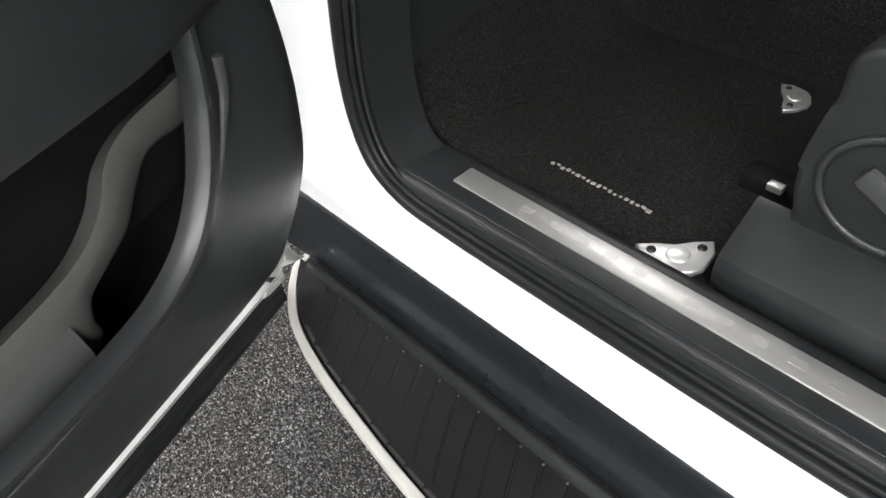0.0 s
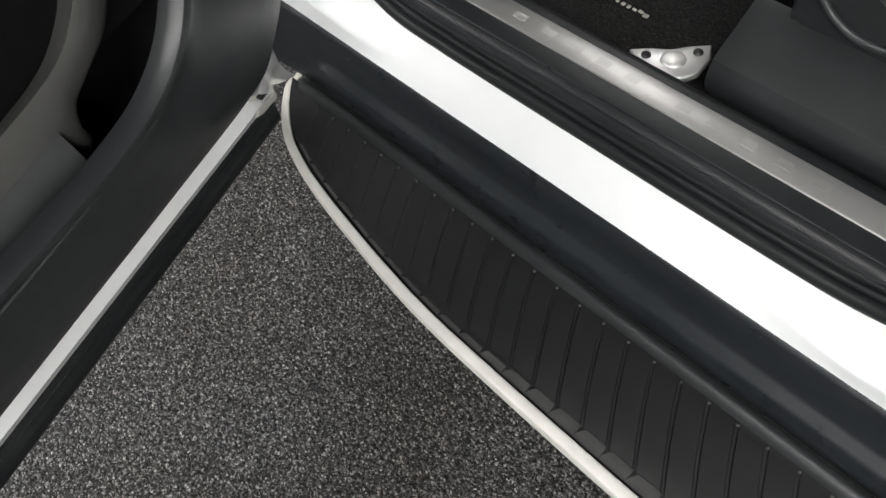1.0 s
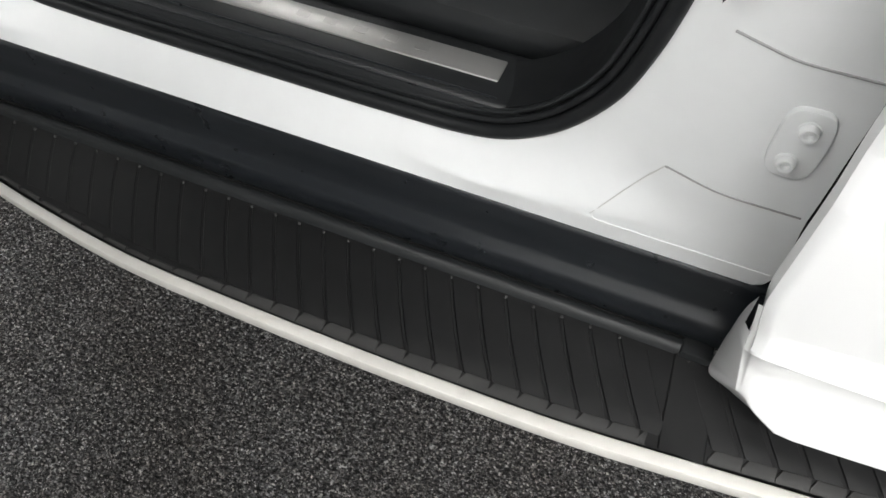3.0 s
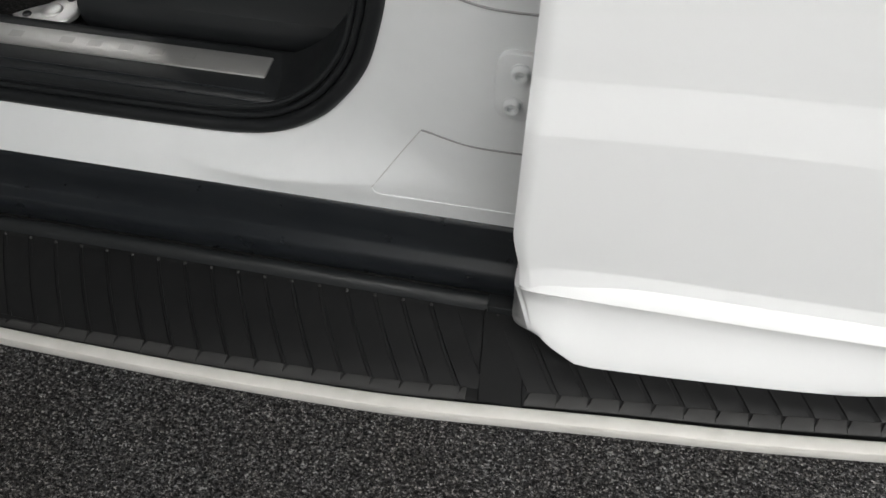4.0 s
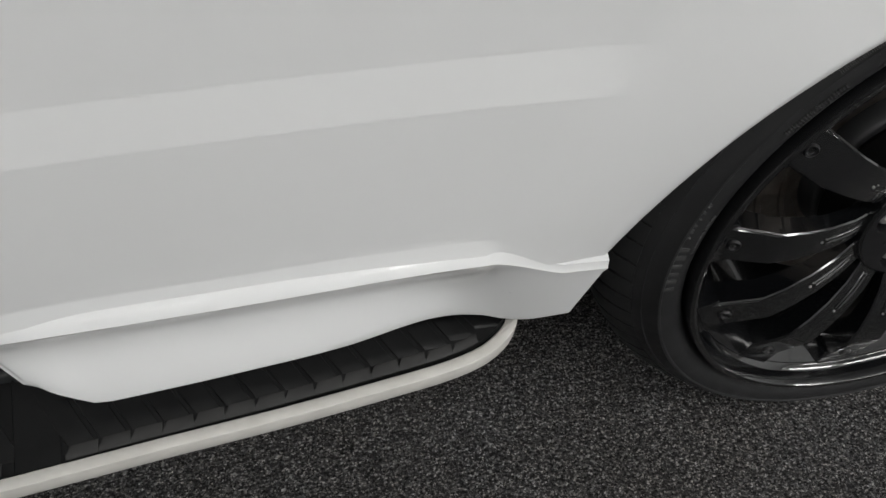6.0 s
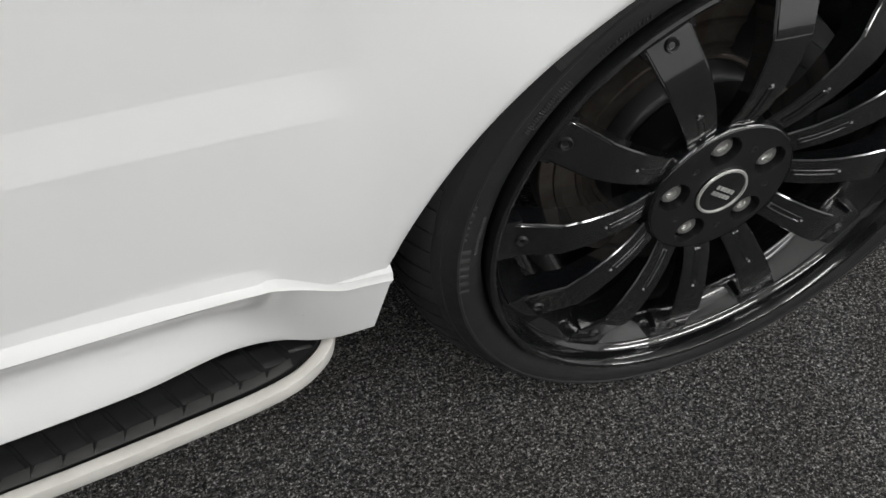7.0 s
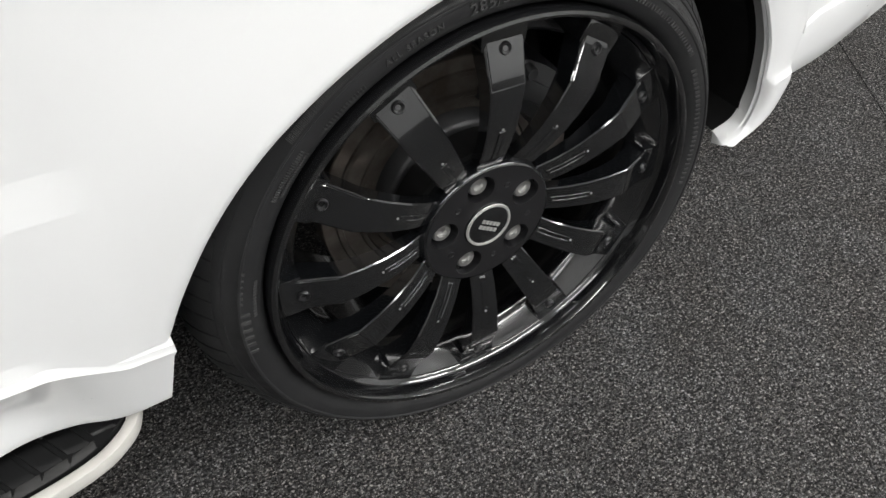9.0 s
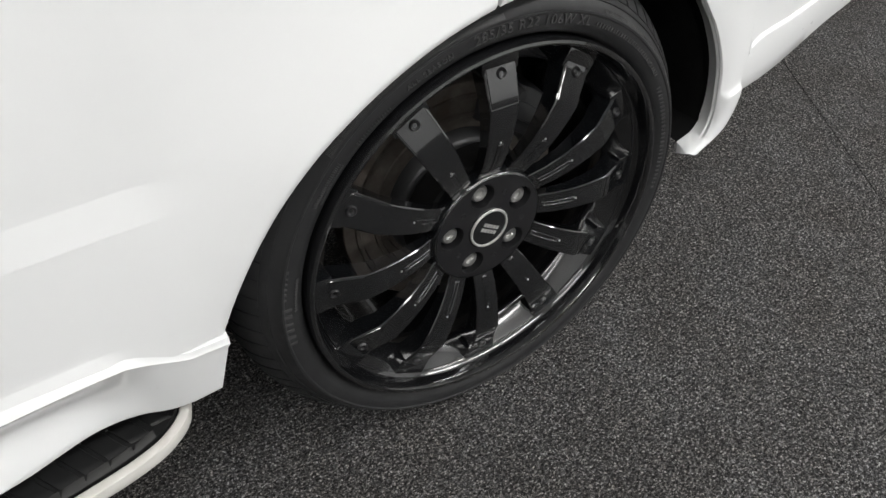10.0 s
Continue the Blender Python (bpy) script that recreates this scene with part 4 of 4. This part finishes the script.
def ring_bars(radius, deg0, deg1, n, height, rng):
    bm = bmesh.new()
    for k in range(n):
        a0 = deg0 + (deg1 - deg0) * k / n
        a1 = a0 + (deg1 - deg0) / n * rng.uniform(0.25, 0.5)
        vs = []
        for r in (radius - height / 2, radius + height / 2):
            for a in (a0, a1):
                for d in (0.001, -0.0016):
                    vs.append(bm.verts.new((r * math.cos(radians(a)), side_y(r) + d, r * math.sin(radians(a)))))
        for q in ((1, 3, 7, 5), (0, 2, 3, 1), (4, 5, 7, 6), (0, 1, 5, 4), (2, 6, 7, 3)):
            bm.faces.new([vs[i] for i in q])
    return part("raised_marking", bm, TYRE_MARK, wheel, "", 30)


rng = random.Random(4)
ring_bars(0.3060, 132, 121.5, 15, 0.0068, rng)
ring_bars(0.3120, 148, 137, 22, 0.0042, rng)
ring_bars(0.3050, 147, 137, 20, 0.0042, rng)
ring_bars(0.3165, 186, 173, 6, 0.0105, rng)
ring_bars(0.3210, 172, 163, 6, 0.0055, rng)
ring_bars(0.3050, 176, 166, 12, 0.0040, rng)
ring_bars(0.3110, 66, 34, 30, 0.0055, rng)
ring_bars(0.3080, 30, -8, 26, 0.0055, rng)
ring_bars(0.3260, 30, 4, 20, 0.0060, rng)
# fine serrated bands near the shoulder
for d0, d1 in ((137, 92), (64, 12)):
    tagged(ring_bars(0.3265, d0, d1, 150, 0.0068, rng), kind="stuff")

# brake behind the spokes
brake = holder("brake", pose(0, 0.002, 0.3725, -2.08, 0, -2.54), car)
part("brake_disc", lathe([(0.085, 0.097), (0.118, 0.097), (0.1195, 0.094), (0.130, 0.0925), (0.1315, 0.0905), (0.137, 0.0905), (0.1385, 0.0925), (0.158, 0.0930), (0.1595, 0.0905), (0.166, 0.0900), (0.1675, 0.0925), (0.184, 0.0930), (0.1855, 0.0945), (0.186, 0.12), (0.1, 0.12)], 96), DISC, brake, "worn grey-brown brake disc", 30)
part("disc_bell", lathe([(0.06, 0.07), (0.102, 0.07), (0.108, 0.075), (0.112, 0.096)], 64), CALIPER, brake)
cal = []
for k in range(15):
    a = radians(32 + 44 * k / 14)
    cal.append([(r * math.cos(a), y, r * math.sin(a)) for r, y in ((0.128, 0.085), (0.132, 0.062), (0.150, 0.052), (0.178, 0.052), (0.196, 0.060), (0.200, 0.085), (0.200, 0.13), (0.128, 0.13))])
bm = bmesh.new()
vs = put_grid(bm, cal, False, True)
bm.faces.new(vs[0]), bm.faces.new(vs[-1])
part("caliper", bm, CALIPER, brake, "grey cast brake caliper", 30)
for deg, r in ((40, 0.188), (67, 0.188)):
    a = radians(deg)
    part("caliper_pin", lathe([(0.0, 0.036), (0.0070, 0.036), (0.0086, 0.040), (0.0090, 0.050), (0.0120, 0.052), (0.0125, 0.062)], 16), CALIPER, brake, "", 40, pose(r * math.cos(a), 0, r * math.sin(a)))
part("caliper_rib", slab(0.150, 0.176, 0.046, 0.056, -0.040, 0.040, 0.004), CALIPER, brake, "", 40, pose(0, 0, 0, 0, -54, 0))

# ---- open front door ----
front_door = holder("front_door", Matrix.Translation((-1.645, -0.085, 0)) @ Matrix(((0.343, 0.939, 0, 0), (-0.939, 0.343, 0, 0), (0, 0, 1, 0), (0, 0, 0, 1))), car)
tagged(front_door, "open front door with dark soft trim and a storage bin")
# local x runs along the door, local y out of its trim, z up
CARD_EDGE = [(-0.0641, -0.012, 0.859), (-0.0742, -0.012, 0.7781), (-0.0819, -0.013, 0.7279), (-0.0866, -0.015, 0.6909), (-0.0910, -0.020, 0.650), (-0.0928, -0.028, 0.6031), (-0.0888, -0.038, 0.565), (-0.0745, -0.048, 0.528),
             (-0.0564, -0.054, 0.5030), (-0.0191, -0.057, 0.4945), (0.0489, -0.058, 0.4920), (0.1406, -0.058, 0.4910), (0.3012, -0.058, 0.490), (0.5305, -0.058, 0.490), (0.9318, -0.058, 0.4912)]
BIN_RIM = [(0.004, 0.86), (0.008, 0.80), (0.0125, 0.755), (0.0160, 0.732), (0.0225, 0.706), (0.0405, 0.668), (0.0665, 0.640), (0.100, 0.6245), (0.138, 0.6195), (0.170, 0.619), (0.214, 0.620), (0.28, 0.622), (0.36, 0.624), (0.45, 0.626), (0.58, 0.628), (0.85, 0.63)]
n = 120
edge_c, rim_c = catmull(CARD_EDGE, n), catmull([(u, 0, z) for u, z in BIN_RIM], n)
CARD_BULGE = [(0.0, -0.012), (0.03, -0.004), (0.08, 0.001), (0.2, 0.003), (0.4, 0.004), (0.60, 0.004), (0.70, 0.004), (0.78, 0.0045), (0.84, 0.0055), (0.89, 0.0080), (0.93, 0.0110), (0.965, 0.0105), (0.985, 0.0075), (1.0, 0.002)]
rows = []
for a, b in zip(edge_c, rim_c):
    row = [(a.x + 0.006, a.y - 0.02, a.z + 0.006)]
    for t, w in CARD_BULGE:
        row.append((a.x + (b.x - a.x) * t, w + (a.y + 0.012) * (1 - t) ** 1.6, a.z + (b.z - a.z) * t))
    row += [(b.x + 0.001, -0.004, b.z + 0.001)]
    rows.append(row)
part("door_card", grid(rows), DOOR_CARD, front_door, "dark soft lower door trim", 40)
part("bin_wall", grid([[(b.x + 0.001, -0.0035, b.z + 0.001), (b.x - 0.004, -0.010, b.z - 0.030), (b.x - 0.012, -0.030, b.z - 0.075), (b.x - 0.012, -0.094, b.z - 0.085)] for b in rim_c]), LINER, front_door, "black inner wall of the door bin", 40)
STRIP = [(-0.008, 0.734), (-0.004, 0.711), (0.005, 0.692), (0.018, 0.669), (0.030, 0.655), (0.056, 0.634), (0.076, 0.625), (0.099, 0.619), (0.127, 0.613), (0.155, 0.608), (0.22, 0.605), (0.40, 0.606), (0.84, 0.61)]
part("trim_strip", tube([(p.x, 0.0066, p.z) for p in catmull([(u, 0, z) for u, z in STRIP], 90)], lambda t: 0.0012 + 0.0030 * (1 - step01(0.0, 0.34, t)), 8, 0.8), DOOR_STRIP, front_door, "slim raised trim strip")
# storage bin: a grey moulded rib in front of a black hollow
RIB_TOP = [(-0.03, 0.735), (-0.001, 0.722), (0.048, 0.717), (0.073, 0.705), (0.089, 0.684), (0.116, 0.667), (0.16, 0.660), (0.24, 0.656), (0.40, 0.654), (0.85, 0.652)]
RIB_LOW = [(-0.03, 0.684), (0.005, 0.681), (0.024, 0.683), (0.039, 0.680), (0.055, 0.665), (0.073, 0.647), (0.101, 0.634), (0.115, 0.626), (0.119, 0.611), (0.120, 0.596), (0.15, 0.588), (0.35, 0.578), (0.85, 0.573)]
n = 80
top_c, low_c = catmull([(u, 0, z) for u, z in RIB_TOP], n), catmull([(u, 0, z) for u, z in RIB_LOW], n)
rows = []
for a, b in zip(top_c, low_c):
    row = [(a.x + 0.004, -0.060, a.z - 0.022), (a.x, -0.028, a.z - 0.003), (a.x, -0.0225, a.z - 0.0015)]
    for t, w in ((0.2, -0.021), (0.5, -0.024), (0.8, -0.029), (0.95, -0.033), (1.0, -0.037)):
        row.append((a.x + (b.x - a.x) * t, w, a.z + (b.z - a.z) * t))
    row += [(b.x, -0.045, b.z + 0.001), (b.x + 0.004, -0.095, b.z + 0.004)]
    rows.append(row)
part("bin_rib", grid(rows), GREY_PLASTIC, front_door, "grey moulded rib inside the door bin", 40)
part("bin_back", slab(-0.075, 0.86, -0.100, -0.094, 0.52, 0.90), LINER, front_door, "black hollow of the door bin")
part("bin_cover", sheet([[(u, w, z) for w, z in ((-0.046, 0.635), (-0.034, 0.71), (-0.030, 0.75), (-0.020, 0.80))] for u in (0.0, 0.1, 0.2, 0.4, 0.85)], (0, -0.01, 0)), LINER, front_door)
part("bin_shelf", sheet([[(u, w, z) for w, z in ((-0.030, 0.640), (-0.022, 0.628), (-0.016, 0.612), (-0.014, 0.58))] for u in (0.140, 0.152, 0.20, 0.30, 0.50, 0.85)], (0.0, -0.03, 0)), DOOR_STRIP, front_door)
# upper trim and arm rest hanging over the bin
UP = [(0.002, 1.04), (0.008, 0.92), (0.014, 0.84), (0.022, 0.790), (0.027, 0.770), (0.026, 0.764), (0.018, 0.760), (-0.05, 0.752)]
rows = []
for k in range(34):
    t = k / 33
    u = -0.075 + 0.925 * t
    lift = step01(0.0, 0.16, t)
    rows.append([(u, (0.004 if w > 0 else w) + ((w - 0.004) * lift if w > 0 else 0), z + 0.004 * (1 - lift)) for w, z in UP])
part("arm_rest", grid(rows), PLASTIC, front_door, "black upper door trim over the bin", 40)
# door shell under the trim
def flange_end(w):
    return -0.047 + 0.78 * (w + 0.027)


def flange_grid(profile, inner=None):
    rows = []
    for k in range(40):
        t = (k / 39) ** 2.0
        f = step01(0.0, 0.07, t)
        row = []
        for (w, z), (w2, z2) in zip(profile, inner or profile):
            row.append((flange_end(w) + (0.86 - flange_end(w)) * t, w + (w2 - w) * f, z + (z2 - z) * f))
        rows.append(row)
    return grid(rows)


part("door_flange", flange_grid([(-0.046, 0.508), (-0.056, 0.4915), (-0.100, 0.4280), (-0.128, 0.3880), (-0.132, 0.3835), (-0.160, 0.3440), (-0.176, 0.3225), (-0.1800, 0.3195), (-0.1860, 0.3125), (-0.1925, 0.2995), (-0.1985, 0.2960)],
     [(-0.046, 0.508), (-0.120, 0.4950), (-0.198, 0.4850), (-0.205, 0.4700), (-0.202, 0.4400), (-0.192, 0.3700), (-0.184, 0.3280), (-0.1800, 0.3195), (-0.1860, 0.3125), (-0.1925, 0.2995), (-0.1985, 0.2960)]), WHITE, front_door, "ivory painted lower flange of the door", 25)
part("door_bottom_seal", flange_grid([(-0.198, 0.3010), (-0.1905, 0.2985), (-0.1870, 0.2945), (-0.1890, 0.2915), (-0.1925, 0.2895), (-0.1900, 0.2870), (-0.1840, 0.2840), (-0.1820, 0.2780), (-0.1845, 0.2715), (-0.196, 0.2680), (-0.225, 0.270)]), RUBBER, front_door, "black rubber seal under the door")
skin_rows = []
for z, w, u0 in ((0.272, -0.232, -0.165), (0.30, -0.232, -0.165), (0.40, -0.230, -0.110), (0.50, -0.225, -0.060), (0.60, -0.185, -0.055), (0.80, -0.125, -0.052), (1.04, -0.115, -0.050)):
    skin_rows.append([(u0 + (0.86 - u0) * k / 8, w, z) for k in range(9)])
part("door_outer_skin", sheet(skin_rows, (0, -0.012, 0)), WHITE, front_door, "white outer skin of the open door")
# ivory gusset and bracket at the hinge end
EDGE_IN = catmull([(-0.062, -0.048, 0.512), (-0.105, -0.110, 0.425), (-0.150, -0.160, 0.358), (-0.182, -0.185, 0.320)], 13)
EDGE_OUT = catmull([(-0.066, -0.044, 0.520), (-0.105, -0.085, 0.456), (-0.140, -0.120, 0.409), (-0.185, -0.160, 0.345), (-0.232, -0.196, 0.286)], 13)
rows = [[p + Vector((0.02, -0.002, 0.0)), p, p.lerp(q, 0.5) + Vector((0, 0.002, 0)), q] for p, q in zip(EDGE_IN, EDGE_OUT)]
part("hinge_gusset", sheet(rows, (0.002, -0.004, -0.003)), WHITE, front_door, "white hinge gusset at the door foot", 40)
OUT_B = catmull([(-0.117, -0.145, 0.391), (-0.157, -0.165, 0.351), (-0.178, -0.185, 0.312), (-0.187, -0.195, 0.290), (-0.180, -0.197, 0.286), (-0.153, -0.195, 0.293)], 17)
IN_B = catmull([(-0.105, -0.148, 0.384), (-0.118, -0.160, 0.365), (-0.128, -0.172, 0.345), (-0.134, -0.180, 0.332), (-0.138, -0.186, 0.316), (-0.140, -0.193, 0.300)], 17)
part("hinge_bracket", sheet([[q, q.lerp(p, 0.1) + Vector((0, 0.005, 0.003)), q.lerp(p, 0.85) + Vector((0, 0.005, 0.003)), p] for p, q in zip(OUT_B, IN_B)], (0, -0.004, -0.003)), CREAM, front_door, "ivory hinge bracket at the door foot", 30)
part("bracket_bolt", slab(-0.006, 0.006, -0.004, 0.004, -0.005, 0.005, 0.0015), CALIPER, front_door, "", 40, pose(-0.131, -0.156, 0.362))

# ---- cabin ----
rows = []
for k in range(24):
    t = k / 23
    x = -1.94 + 0.80 * t
    zf = 0.424 + 0.16 * step01(-1.76, -1.95, x) + 0.0
    rows.append([(x, y, zf + dz) for y, dz in ((0.13, -0.02), (0.215, -0.005), (0.30, 0.0), (0.45, 0.0), (0.60, 0.004), (0.68, 0.03), (0.71, 0.20), (0.72, 0.45))])
part("cabin_carpet", grid(rows), MAT, car, "black cabin floor carpet")
part("kick_panel", sheet([[(-1.845 - 0.02 * t, y, z) for t, y in ((0, 0.15), (0.4, 0.20), (1, 0.34), (1.0, 0.60))] for z in (0.41, 0.50, 0.60, 0.75, 0.95)], (-0.02, 0, 0)), PLASTIC, car, "black plastic kick panel")
part("body_shell", slab(-2.1, 0.95, 1.30, 1.34, 0.35, 1.62, 0.01), HEADLINER, car, "dark far side of the cabin")
# unseen pans, added to keep the far lamps' light from under the car
part("unseen_floor_pan", slab(-2.1, -0.40, 0.14, 1.34, 0.205, 0.245, 0.01), LINER, car, "unseen black underside of the car, added to block light")
part("unseen_floor_pan", slab(-0.39, 0.95, 0.36, 1.34, 0.205, 0.245, 0.01), LINER, car, "unseen black underside of the car, added to block light")
part("roof_lining", slab(-2.05, 0.90, 0.16, 1.32, 1.58, 1.62, 0.01), HEADLINER, car, "dark roof lining")
part("bulkhead", slab(-2.10, -2.06, 0.10, 1.32, 0.35, 1.20, 0.01), HEADLINER, car, "dark bulkhead ahead of the footwell")
part("rear_bulkhead", slab(-0.95, -0.92, 0.16, 1.32, 0.35, 1.10, 0.01), HEADLINER, car, "dark seat back bulkhead")

seat = holder("front_seat", None, car)
tagged(seat, "black front seat base with plastic side valance and lever")
rows = []
for k in range(26):
    t = k / 25
    fr = step01(0.0, 0.05, t)
    rows.append([(-1.447 - 0.03 * (y - 0.232) + (0.36 + 0.03 * (y - 0.232)) * t, y + 0.004 * (1 - fr), z - dz * (1 - fr)) for y, z, dz in
                 ((0.226, 0.426, 0.0), (0.221, 0.440, 0.0), (0.2225, 0.455, 0.002), (0.227, 0.4655, 0.003), (0.236, 0.4705, 0.003), (0.262, 0.483, 0.003), (0.283, 0.4925, 0.003), (0.290, 0.4935, 0.003), (0.293, 0.490, 0.003), (0.296, 0.470, 0.0), (0.298, 0.430, 0.0))])
bm = grid(rows)
bm.verts.ensure_lookup_table()
bm.faces.new([bm.verts[i] for i in range(11)])
part("seat_plinth", bm, PLASTIC, seat, "black plastic seat plinth", 30)
OVAL = [(-1.410, 0.487), (-1.420, 0.52), (-1.418, 0.56), (-1.408, 0.61), (-1.395, 0.66), (-1.30, 0.68), (-1.10, 0.68), (-1.10, 0.46), (-1.30, 0.452), (-1.375, 0.466)]
va = prism([(x, z) for x, _, z in catmull([(a, 0, b) for a, b in OVAL] + [(OVAL[0][0], 0, OVAL[0][1])], 60)[:-1]], 0.03, 0.008)
va.transform(Matrix(((1, 0, 0, 0), (0, 0, -1, 0.31), (0, 1, 0, 0), (0, 0, 0, 1))))
part("valance", va, PLASTIC, seat, "", 50)
ring = [(-1.345 + 0.056 * x, 0.279, 0.551 + 0.050 * z) for x, z in ring_pts(1, 40)]
part("valance_ring", tube(ring + ring[:1], 0.0038, 8), DOOR_CARD, seat, "", 50)
part("seat_lever", slab(-0.040, 0.040, -0.010, 0.0, -0.011, 0.011, 0.005), DOOR_STRIP, seat, "dark grey seat lever", 40, pose(-1.335, 0.281, 0.548, 0, 28, 0))
part("seat_rail", slab(-1.50, -1.42, 0.36, 0.39, 0.428, 0.452, 0.004), LINER, seat)
part("rail_tip", slab(-1.468, -1.452, 0.352, 0.362, 0.45, 0.458, 0.001), CHROME, seat, "bright steel rail tip")

# over-mat, resting on the cabin carpet
mat_ob = holder("floor_mat", pose(-1.62, 0.42, 0.424))
tagged(mat_ob, "black velour over-mat with pale embroidery in the footwell", "floor mat")
rows = []
for k in range(30):
    t = k / 29
    x = -1.815 + 0.355 * t
    zf = 0.160 * step01(-1.76, -1.95, x)
    rows.append([(x + 1.62, y - 0.42, zf + h) for y, h in ((0.2185, 0.003), (0.2195, 0.0075), (0.223, 0.009), (0.30, 0.0095), (0.45, 0.0095), (0.57, 0.0095), (0.585, 0.004))])
part("mat_surface", sheet(rows, (0, 0, -0.003)), MAT, mat_ob)
rng = random.Random(9)
for k in range(19):
    x = -1.668 + 0.1245 * k / 18
    hgt, wid = rng.uniform(0.0030, 0.0062), rng.uniform(0.0017, 0.0031)
    part("stitch_bar", slab(-wid, wid, -hgt / 2, hgt / 2, 0, 0.0012, 0.0005, 1), THREAD, mat_ob, "", 40, pose(x + 1.62, 0.270 - 0.42 + rng.uniform(-0.0012, 0.0012), 0.0093, 0, 0, rng.uniform(-14, 14)))


def mat_fastener(m):
    h = holder("mat_fastener", m)
    out = [(-0.037, 0.014), (-0.034, -0.004), (-0.020, -0.022), (-0.008, -0.027), (0.008, -0.027), (0.020, -0.022), (0.034, -0.004), (0.037, 0.014), (0.018, 0.014), (0.0, 0.011), (-0.018, 0.014)]
    part("bracket", prism(out, 0.006, 0.0022), CHROME, h, "satin chrome corner bracket", 50)
    b = prism([(0.012 * x, 0.011 * y - 0.004) for x, y in ring_pts(1, 20)], 0.008, 0.0022)
    part("boss", b, CHROME, h, "", 50)
    for sx in (-0.0235, 0.0235):
        s = lathe([(0.0, -0.0085), (0.0028, -0.0085), (0.0045, -0.0072), (0.0050, -0.005)], 14)
        s.transform(pose(0, 0, 0, -90, 0, 0))
        part("screw", s, SATIN_BLACK, h, "", 40, pose(sx, 0.004, 0))
    return tagged(h, "satin chrome corner bracket with two screws on the mat", "mat fastener", "mat fasteners")


fast = mat_fastener(pose(-1.487, 0.234, 0.4335, 0, 0, 43))
copy_thing(fast, pose(-1.534, 0.533, 0.4335, 0, 0, 120) @ Matrix.Scale(0.76, 4))
